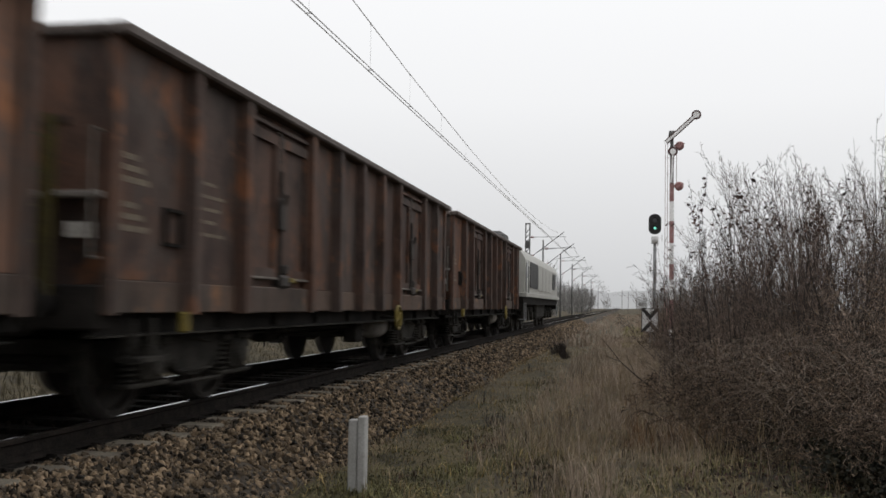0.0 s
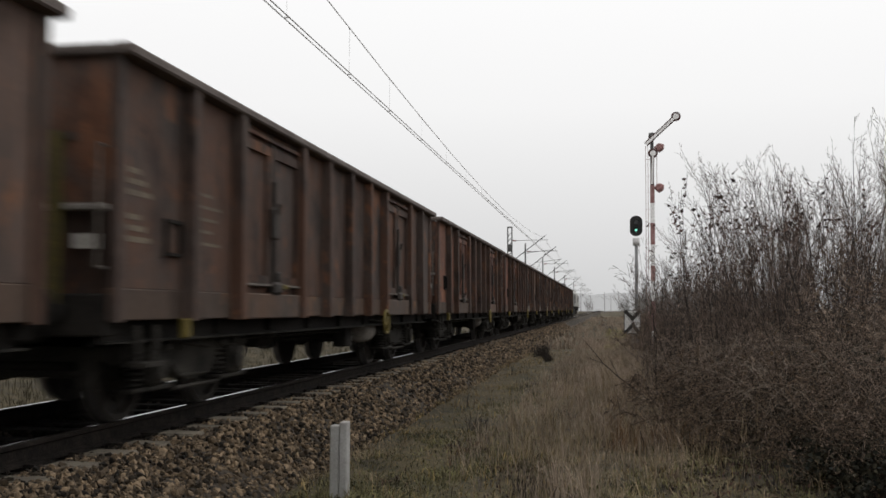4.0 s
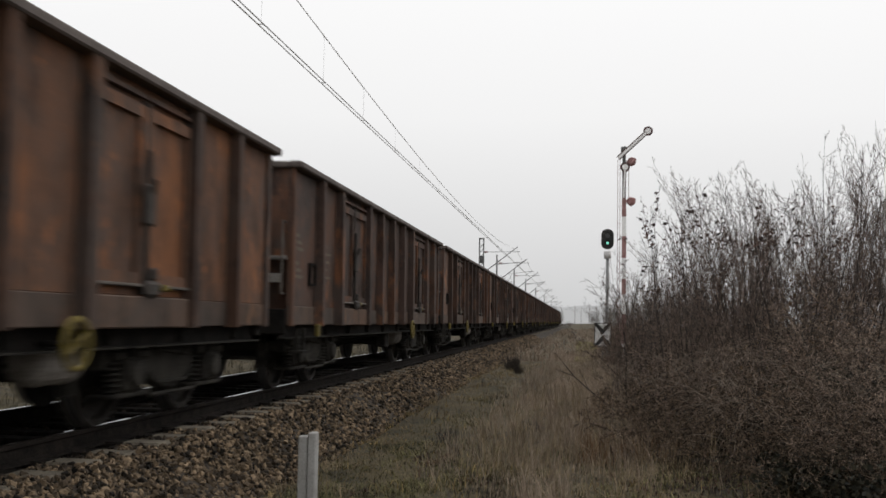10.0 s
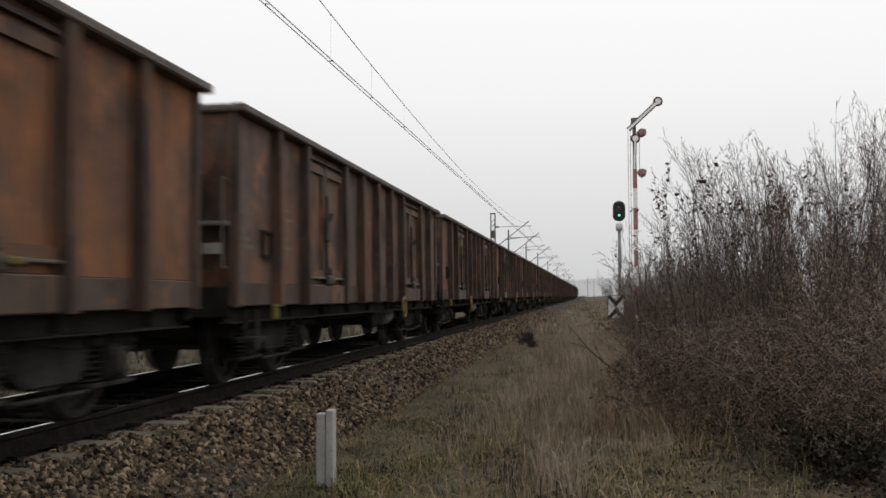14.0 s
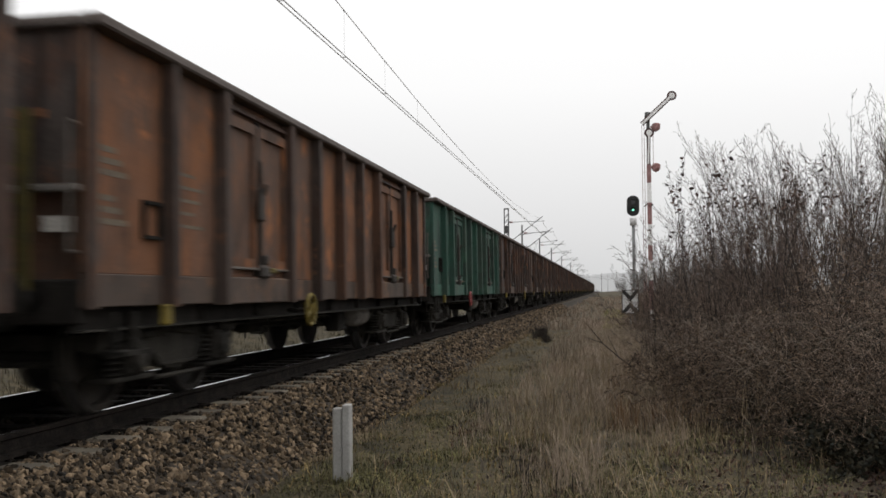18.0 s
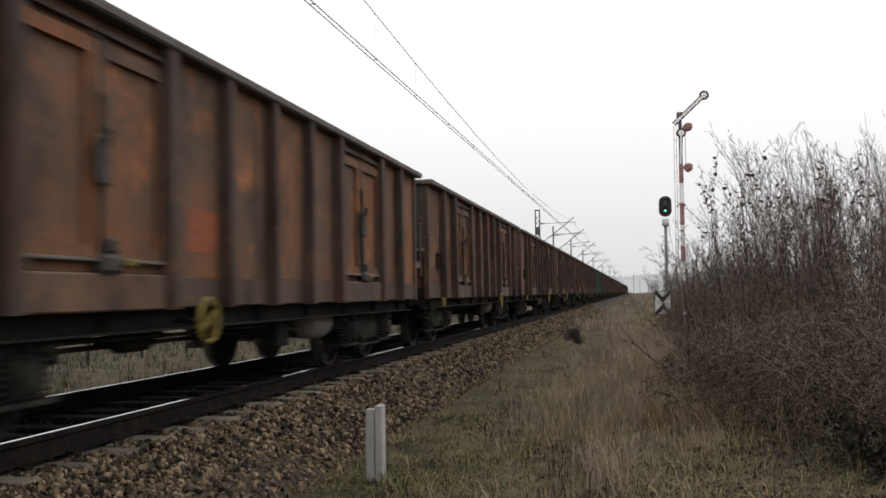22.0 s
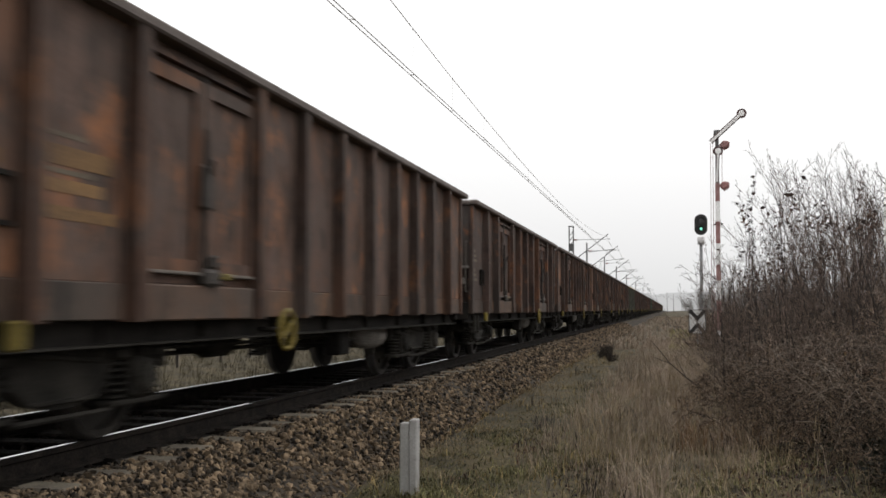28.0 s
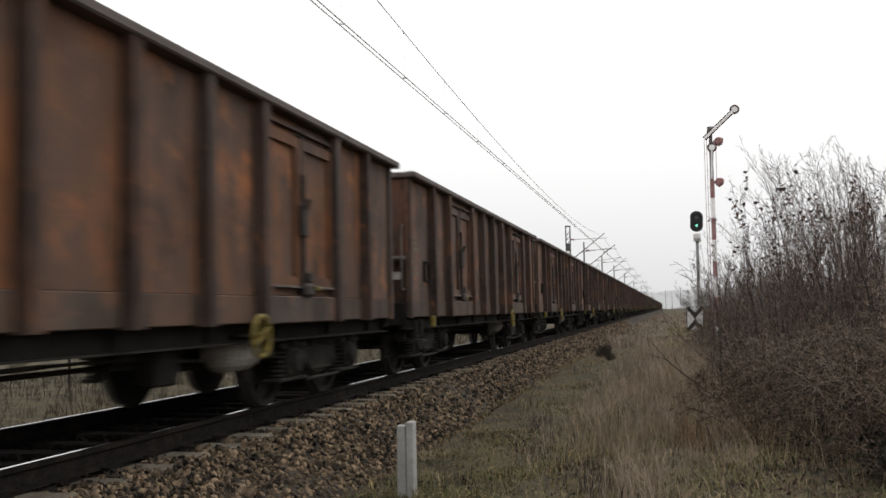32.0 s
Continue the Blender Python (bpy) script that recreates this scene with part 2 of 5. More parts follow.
BLUE_SPRAY = mat("pale_blue_spray_paint", (0.3, 0.33, 0.32), (0.2, 0.22, 0.22), scale=4.0, rough=0.7)
PLATE = mat("white_plate", (0.42, 0.4, 0.37), (0.3, 0.28, 0.25), scale=6.0, rough=0.6)
CREAM = mat("cream_loco_paint", (0.36, 0.355, 0.325), (0.29, 0.28, 0.255), scale=1.2, rough=0.5, var=0.04, grain=0.08)
BLACK = mat("black_paint", (0.012, 0.012, 0.012), (0.025, 0.024, 0.023), rough=0.55)
GLASS = mat("dark_window_glass", (0.012, 0.014, 0.016), (0.02, 0.022, 0.024), rough=0.08, bump=0.0, spec=0.6)
RAIL_TOP = mat("polished_rail_head", (0.75, 0.75, 0.77), (0.62, 0.62, 0.64), scale=3.0, rough=0.1, metal=1.0, bump=0.02, grain=0.06, var=0.0)
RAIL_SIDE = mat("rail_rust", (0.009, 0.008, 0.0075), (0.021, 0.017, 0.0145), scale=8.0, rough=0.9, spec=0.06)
SLEEPER = mat("concrete_sleeper", (0.085, 0.072, 0.055), (0.16, 0.138, 0.105), scale=5.0, rough=0.95, var=0.2)
STONE = mat("ballast_stone", (0.014, 0.0105, 0.007), (0.15, 0.108, 0.068), rough=0.95, fine=30.0, var=0.0, island=0.6, bump=0.5)
BED = mat("ballast_bed", (0.016, 0.0125, 0.009), (0.05, 0.039, 0.028), scale=16.0, rough=1.0, bump=1.0, fine=22.0, grain=0.7)
# oil stains, with the shade under the train darkened into the same colour
OILY_SHADE = mat("oil_shade_ballast", (0.009, 0.008, 0.007), (0.024, 0.02, 0.017), scale=16.0, rough=0.95, bump=1.0, fine=22.0, grain=0.6, spec=0.06)
OILY_SHADE_STONE = mat("oil_shade_stone", (0.012, 0.01, 0.009), (0.035, 0.029, 0.024), rough=0.9, fine=30.0, var=0.0, island=0.45, bump=0.5, spec=0.06)
SOIL = mat("grassy_soil", (0.024, 0.02, 0.011), (0.078, 0.06, 0.03), scale=2.2, rough=1.0, bump=1.0, fine=38.0, grain=0.75, detail=12.0)
GRASS = mat("green_grass", (0.06, 0.05, 0.018), (0.21, 0.152, 0.065), rough=0.9, bump=0, island=0.55, var=0, fine=1.3, grain=0.45)
STRAW = mat("dry_grass", (0.36, 0.285, 0.175), (0.12, 0.088, 0.052), rough=0.9, bump=0, island=0.5, var=0, fine=0.9, grain=0.45)
RUSTY = mat("rust_coloured_weeds", (0.25, 0.15, 0.075), (0.11, 0.07, 0.042), rough=0.9, bump=0, island=0.5, var=0)
TAWNY = mat("tawny_weeds", (0.4, 0.315, 0.235), (0.16, 0.123, 0.094), rough=0.9, bump=0, island=0.5, var=0, fine=0.9, grain=0.4)
MOSS = mat("moss", (0.045, 0.043, 0.018), (0.135, 0.124, 0.056), rough=0.95, bump=0, island=0.5, var=0, fine=1.1, grain=0.5)
PALE_GREEN = mat("pale_green_grass", (0.17, 0.165, 0.06), (0.27, 0.24, 0.1), rough=0.95, bump=0, island=0.4, var=0)
FIELD = mat("field_grass", (0.06, 0.05, 0.028), (0.042, 0.036, 0.02), rough=0.95, bump=0, island=0.15, var=0, fine=0.4, grain=0.3)
BRAMBLE = mat("bramble_canes", (0.016, 0.012, 0.009), (0.14, 0.1, 0.07), rough=0.95, bump=0, island=0.5, var=0.1)
BARK = mat("grey_brown_bark", (0.022, 0.018, 0.016), (0.06, 0.049, 0.042), rough=0.95, bump=0, island=0.35, var=0.1)
TWIG = mat("twigs", (0.035, 0.027, 0.023), (0.145, 0.108, 0.087), rough=0.95, bump=0, island=0.5, var=0.1)
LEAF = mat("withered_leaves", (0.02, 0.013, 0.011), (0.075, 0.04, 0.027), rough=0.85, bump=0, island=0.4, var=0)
# bark of the far trees, with distance haze put into its pale colour
FAR_BARK = mat("haze_pale_bark", (0.15, 0.145, 0.135), (0.26, 0.25, 0.24), rough=1.0, bump=0, island=0.3, var=0.1)
CONCRETE = mat("pale_concrete", (0.36, 0.355, 0.34), (0.27, 0.262, 0.248), scale=7.0, rough=0.9, var=0.05, grain=0.1, bump=0.2)
GALV = mat("galvanised_steel", (0.2, 0.2, 0.2), (0.28, 0.28, 0.28), scale=6.0, rough=0.6, metal=0.4)
MAST = mat("mast_steel", (0.08, 0.08, 0.08), (0.14, 0.138, 0.134), scale=3.0, rough=0.8)
WIRE = mat("oxidised_copper_wire", (0.62, 0.62, 0.62), (0.7, 0.7, 0.69), rough=0.7, bump=0)
WHITE = mat("white_enamel", (0.62, 0.61, 0.6), (0.5, 0.485, 0.48), scale=6.0, rough=0.6, var=0.04)
ENAMEL = mat("bleached_white_enamel", (0.88, 0.87, 0.86), (0.78, 0.77, 0.76), scale=6.0, rough=0.6, var=0.04)
EDGE = mat("dark_blade_edge", (0.07, 0.04, 0.04), (0.12, 0.07, 0.068), scale=6.0, rough=0.7, var=0.1)
PINK = mat("faded_red_enamel", (0.24, 0.11, 0.105), (0.33, 0.2, 0.19), scale=6.0, rough=0.7, var=0.1)


def glow(name, colour, strength):
    m = bpy.data.materials.new(name)
    m.use_nodes = True
    s = m.node_tree.nodes["Principled BSDF"]
    s.inputs["Base Color"].default_value = (*colour, 1)
    s.inputs["Emission Color"].default_value = (*colour, 1)
    s.inputs["Emission Strength"].default_value = strength
    return m


LAMP = glow("green_signal_lens", (0.3, 0.9, 0.7), 0.9)


# ---- mesh helpers ----
def box(bm, x0, x1, y0, y1, z0, z1, slot=0, bevel=0.0):
    vs = [bm.verts.new((x, y, z)) for z in (z0, z1) for x, y in ((x0, y0), (x1, y0), (x1, y1), (x0, y1))]
    made = []
    for q in ((0, 3, 2, 1), (4, 5, 6, 7), (0, 1, 5, 4), (1, 2, 6, 5), (2, 3, 7, 6), (3, 0, 4, 7)):
        f = bm.faces.new([vs[i] for i in q])
        f.material_index = slot
        made.append(f)
    if bevel:
        edges = list({e for f in made for e in f.edges})
        bmesh.ops.bevel(bm, geom=edges, offset=bevel, segments=1, affect="EDGES", profile=0.5)
    return made


def rod(bm, a, b, r, r2=None, sides=8, slot=0, caps=True):
    a, b = Vector(a), Vector(b)
    r2 = r if r2 is None else r2
    q = (b - a).to_track_quat("Z", "Y")
    rings = []
    for p, k in ((a, r), (b, r2)):
        rings.append([bm.verts.new(p + q @ Vector((k * math.cos(2 * math.pi * i / sides), k * math.sin(2 * math.pi * i / sides), 0))) for i in range(sides)])
    for i in range(sides):
        f = bm.faces.new((rings[0][i], rings[0][(i + 1) % sides], rings[1][(i + 1) % sides], rings[1][i]))
        f.material_index, f.smooth = slot, sides > 6
    if caps:
        bm.faces.new(rings[0][::-1]).material_index = slot
        bm.faces.new(rings[1]).material_index = slot


def ring(bm, centre, axis, radius, thick, n=20, m=6, slot=0):
    c, q = Vector(centre), Vector(axis).to_track_quat("Z", "Y")
    vs = []
    for i in range(n):
        a = 2 * math.pi * i / n
        row = []
        for j in range(m):
            b = 2 * math.pi * j / m
            d = radius + thick * math.cos(b)
            row.append(bm.verts.new(c + q @ Vector((d * math.cos(a), d * math.sin(a), thick * math.sin(b)))))
        vs.append(row)
    for i in range(n):
        for j in range(m):
            f = bm.faces.new((vs[i][j], vs[(i + 1) % n][j], vs[(i + 1) % n][(j + 1) % m], vs[i][(j + 1) % m]))
            f.material_index, f.smooth = slot, True


def turned(bm, centre, axis, profile, n=24, slot=0):
    """A solid of revolution: profile of (radius, along)."""
    c, q = Vector(centre), Vector(axis).to_track_quat("Z", "Y")
    rows = [[bm.verts.new(c + q @ Vector((r * math.cos(2 * math.pi * i / n), r * math.sin(2 * math.pi * i / n), h))) for i in range(n)] for r, h in profile]
    for a, b in zip(rows, rows[1:]):
        for i in range(n):
            f = bm.faces.new((a[i], a[(i + 1) % n], b[(i + 1) % n], b[i]))
            f.material_index = slot
    bm.faces.new(rows[0][::-1]).material_index = slot
    bm.faces.new(rows[-1]).material_index = slot


def prism(bm, outline, x0, x1, slot=0):
    """An outline in y, z, drawn out along x."""
    a = [bm.verts.new((x0, y, z)) for y, z in outline]
    b = [bm.verts.new((x1, y, z)) for y, z in outline]
    n = len(outline)
    for i in range(n):
        bm.faces.new((a[i], a[(i + 1) % n], b[(i + 1) % n], b[i])).material_index = slot
    bm.faces.new(a[::-1]).material_index = slot
    bm.faces.new(b).material_index = slot


def part(name, bm, material, parent, label="", place=None):
    """Links a bmesh as one mesh object under a thing or part."""
    bmesh.ops.recalc_face_normals(bm, faces=bm.faces[:])
    me = bpy.data.meshes.new(name)
    bm.to_mesh(me)
    bm.free()
    for m in (material if isinstance(material, (list, tuple)) else (material,)):
        me.materials.append(m)
    ob = new(name, me)
    ob.parent = parent
    if place is not None:
        ob.matrix_basis = place
    if label:
        ob["label"] = label
    return ob


def boxes(name, list_of, material, parent, label="", bevel=0.0):
    bm = bmesh.new()
    for b in list_of:
        box(bm, *b, bevel=bevel)
    return part(name, bm, material, parent, label)


def cloud_mesh(name, verts, faces, material, parent=None):
    """A mesh straight from arrays: faces is an n x 3 or n x 4 array."""
    me = bpy.data.meshes.new(name)
    me.from_pydata(verts.tolist() if hasattr(verts, "tolist") else verts, [], faces.tolist() if hasattr(faces, "tolist") else faces)
    me.materials.append(material)
    ob = new(name, me)
    ob.parent = parent
    return ob


# ---- ground ----
def lay(x, y):
    """Height of the ground, without ballast."""
    base = GROUND
    if x > 0:
        base += 0.06 * min(x, 6)
    if x < -8:
        base -= 0.25 * max(0, 1 - abs(x + 10) / 2)
    fade = 1.0 if abs(x) < 60 and y < 200 else 0.0
    return base + fade * (0.05 * noise.noise((x * 0.8, y * 0.8, 0)) + 0.05 * noise.noise((x * 0.2, y * 0.2, 5)))


gx = [-900, -400, -200, -100, -60, -40, -30, -24, -20, -17, -15, -13, -12, -11, -10, -9, -8, -7, -6, -5, -4] + [-3 + 0.35 * i for i in range(36)] + [10, 11, 12, 14, 16, 19, 23, 30, 40, 60, 100, 200, 400, 900]
gy = [-300, -120, -60, -30, -15, -8, -4, 0, 2, 4] + [5 + 0.5 * i for i in range(50)] + [30 + 1.5 * i for i in range(20)] + [62, 68, 75, 85, 100, 120, 150, 200, 280, 400, 600, 1000, 1600, 3000]
gv = [(x, y, lay(x, y) - (0.25 if -7.2 < x < -2.95 else 0)) for y in gy for x in gx]
W = len(gx)
gf = [(j * W + i, j * W + i + 1, (j + 1) * W + i + 1, (j + 1) * W + i) for j in range(len(gy) - 1) for i in range(W - 1)]
ground = cloud_mesh("ground", gv, gf, SOIL)
for p in ground.data.polygons:
    p.use_smooth = True
tagged(ground, "flat trackside ground of rough winter grass and soil", "ground", kind="structure")

# ballast bed: a trapezoid along the whole line
BEDLINE = [(-2.2, -0.72), (-2.02, -0.56), (-1.46, -0.21), (-1.32, -0.19), (-1.0, -0.19), (0.0, -0.2), (0.98, -0.19), (1.32, -0.19), (1.48, -0.21), (2.05, -0.56), (2.25, -0.75)]
by = [-120 + 6 * i for i in range(21)] + [0.0 + 1.0 * i for i in range(1, 60)] + [60 + 10 * i for i in range(60)] + [700, 900, 1400]
rb = random.Random(4)
bv = [(XC + x + rb.uniform(-0.03, 0.03), y, z + rb.uniform(-0.02, 0.02)) for y in by for x, z in BEDLINE]
nb = len(BEDLINE)
bf = [(j * nb + i, j * nb + i + 1, (j + 1) * nb + i + 1, (j + 1) * nb + i) for j in range(len(by) - 1) for i in range(nb - 1)]
bed = cloud_mesh("ballast_bed", bv, bf, BED)
bed.data.materials.append(OILY_SHADE)
# the strip under the train: oil and painted-in shade
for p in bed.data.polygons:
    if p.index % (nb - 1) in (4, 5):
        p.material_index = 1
tagged(bed, "crushed stone ballast bed under the railway track", "ballast", kind="structure")

# rails
track = tagged(new("railway_track"), "single railway track with polished rails on concrete sleepers", "track", kind="structure")
HEAD = [(-0.036, -0.01), (-0.018, 0.0), (0.014, 0.0), (0.036, -0.01), (0.036, -0.036), (0.01, -0.05), (0.01, -0.135), (0.07, -0.15), (0.07, -0.165), (-0.07, -0.165), (-0.07, -0.15), (-0.01, -0.135), (-0.01, -0.05), (-0.036, -0.036)]
for side in (-1, 1):
    bm = bmesh.new()
    ends = []
    for y in (-120, -20, 0, 20, 60, 200, 700, 1400):
        ends.append([bm.verts.new((XC + side * RAIL + x, y, z)) for x, z in HEAD])
    for a, b in zip(ends, ends[1:]):
        for i in range(len(HEAD)):
            f = bm.faces.new((a[i], a[(i + 1) % len(HEAD)], b[(i + 1) % len(HEAD)], b[i]))
            f.material_index = 0 if i == 1 else 1
    part("rail", bm, (RAIL_TOP, RAIL_SIDE), track, "rusty steel rail with a polished head")


# ---- wagons ----
# bays of a side wall, from the rear end; the two pairs of door leaves are bays 2, 3 and 8, 9
BAYS = [0.0, 1.25, 2.38, 3.36, 4.34, 5.44, 6.55, 7.66, 8.76, 9.74, 10.72, 11.85, BODY]
DOORS = (2, 3, 8, 9)
Z0, Z1, ZT, ZC = 0.86, 1.105, 2.825, 2.91      # bottom edge, seam, underside and top of the coping


def bogie(parent, y):
    """A two-axle bogie about y, with its two wheelsets as parts of it."""
    place = pose(0, y, 0)
    bm = bmesh.new()
    for s in (-1, 1):
        # pressed side frame, bellied between the axles
        outline = [(-1.36, 0.5), (-1.34, 0.66), (-1.2, 0.72), (-0.62, 0.73), (-0.45, 0.77), (0.45, 0.77), (0.62, 0.73), (1.2, 0.72), (1.34, 0.66), (1.36, 0.5),
                   (1.2, 0.58), (0.62, 0.57), (0.52, 0.44), (0.34, 0.34), (0.12, 0.3), (-0.12, 0.3), (-0.34, 0.34), (-0.52, 0.44), (-0.62, 0.57), (-1.2, 0.58)]
        prism(bm, outline, s * 1.0 - 0.06, s * 1.0 + 0.06)
        for h in (0.0, 1.0):
            rim = [(-0.5, 0.45), (-0.34, 0.35), (0.34, 0.35), (0.5, 0.45)]
            for (y0, z0), (y1, z1) in zip(rim, rim[1:]):
                rod(bm, (s * 1.085, y0, z0 + 0.3 * h), (s * 1.085, y1, z1 + 0.3 * h * (0.8 if abs(y1) < 0.4 else 1)), 0.016, sides=5)
        for a in (-0.9, 0.9):
            # axle box with its two spring nests, cover and lift stop
            box(bm, s * 1.0 - 0.12, s * 1.0 + 0.14, a - 0.135, a + 0.135, 0.3, 0.6, bevel=0.03)
            turned(bm, (s * 1.14, a, 0.46), (s, 0, 0), [(0.125, 0), (0.125, 0.03), (0.1, 0.05), (0.04, 0.06)], 14)
            for k in range(6):
                q = k * math.pi / 3
                rod(bm, (s * 1.165, a + 0.1 * math.cos(q), 0.46 + 0.1 * math.sin(q)), (s * 1.185, a + 0.1 * math.cos(q), 0.46 + 0.1 * math.sin(q)), 0.014, sides=6)
            box(bm, s * 1.0 - 0.1, s * 1.0 + 0.12, a - 0.36, a + 0.36, 0.26, 0.3, bevel=0.01)
            for k in (-0.25, 0.25):
                for c in range(6):
                    turned(bm, (s * 1.03, a + k, 0.305 + 0.046 * c), (0, 0, 1), [(0.06, 0), (0.092, 0.014), (0.06, 0.028)], 10)
                box(bm, s * 1.03 - 0.1, s * 1.03 + 0.1, a + k - 0.1, a + k + 0.1, 0.585, 0.66, bevel=0.015)
            box(bm, s * 1.06, s * 1.15, a - 0.04, a + 0.04, 0.6, 0.75, bevel=0.01)
        rod(bm, (s * 1.1, -0.5, 0.25), (s * 1.1, 0.5, 0.25), 0.02, sides=6)
        box(bm, s * 0.98, s * 1.12, -0.2, 0.2, 0.74, 0.82, bevel=0.02)
        for a in (-1.42, 1.42, -0.38, 0.38):
            box(bm, s * 0.79 - 0.05, s * 0.79 + 0.05, a - 0.04, a + 0.04, 0.3, 0.62)
            rod(bm, (s * 0.79, a, 0.6), (s * 0.79, a * 0.92, 0.78), 0.018, sides=5)
    box(bm, -1.0, 1.0, -0.24, 0.24, 0.44, 0.76, bevel=0.03)
    for a in (-1.32, 1.32):
        box(bm, -1.0, 1.0, a - 0.04, a + 0.04, 0.52, 0.64)
    for a in (-1.42, 1.42):
        rod(bm, (-0.85, a, 0.42), (0.85, a, 0.42), 0.03, sides=6)
    b = part("bogie", bm, BOGIE, parent, "dirt-caked two-axle bogie", place)
    for a in (-0.9, 0.9):
        bm = bmesh.new()
        rod(bm, (-0.95, 0, 0), (0.95, 0, 0), 0.085, sides=12)
        for s in (-1, 1):
            # tread, flange, dished web and hub
            turned(bm, (s * 0.69, 0, 0), (s, 0, 0), [(0.12, -0.06), (0.34, -0.03), (0.36, -0.02), (0.48, -0.015), (0.485, 0.015), (0.462, 0.03), (0.458, 0.12), (0.4, 0.125), (0.385, 0.06), (0.15, 0.04), (0.12, 0.1)], 28)
            for k in range(4):
                q = k * math.pi / 2
                c = Vector((s * 0.745, 0.27 * math.cos(q), 0.27 * math.sin(q)))
                rod(bm, c, c + Vector((s * 0.02, 0, 0)), 0.035, sides=6)
        bmesh.ops.recalc_face_normals(bm, faces=bm.faces[:])
        for f in bm.faces:
            c = f.calc_center_median()
            if 0.455 < math.hypot(c.y, c.z) < 0.47 and abs(c.x) > 0.7:
                f.material_index = 1
        part("wheelset", bm, (WHEEL, TREAD), b, "steel wheelset with worn bright treads", pose(0, a, 0.46))
    return b


def plated(xs, zs, keep):
    """Faces of a flat cut plate on the grid xs, zs, where keep(i, k) holds, as one connected sheet."""
    bm = bmesh.new()
    grid = {}
    for i in range(len(xs) - 1):
        for k in range(len(zs) - 1):
            if keep(i, k):
                for c in ((i, k), (i + 1, k), (i + 1, k + 1), (i, k + 1)):
                    if c not in grid:
                        grid[c] = bm.verts.new((xs[c[0]], 0.0, zs[c[1]]))
                bm.faces.new([grid[c] for c in ((i, k), (i + 1, k), (i + 1, k + 1), (i, k + 1))])
    return bm


def thicken(bm, d):
    """Gives a flat sheet depth along y."""
    out = bmesh.ops.extrude_face_region(bm, geom=bm.faces[:])
    for v in out["geom"]:
        if isinstance(v, bmesh.types.BMVert):
            v.co.y += d
    bmesh.ops.recalc_face_normals(bm, faces=bm.faces[:])
    return bm


def framed(x0, x1, y0, y1, z0, z1, wide):
    """A flat rectangular frame facing sideways."""
    bm = thicken(plated((y0, y0 + wide, y1 - wide, y1), (z0, z0 + wide, z1 - wide, z1), lambda i, k: (i, k) != (1, 1)), x1 - x0)
    for v in bm.verts:
        v.co = (x0 + v.co.y, v.co.x, v.co.z)
    bmesh.ops.recalc_face_normals(bm, faces=bm.faces[:])
    return bm


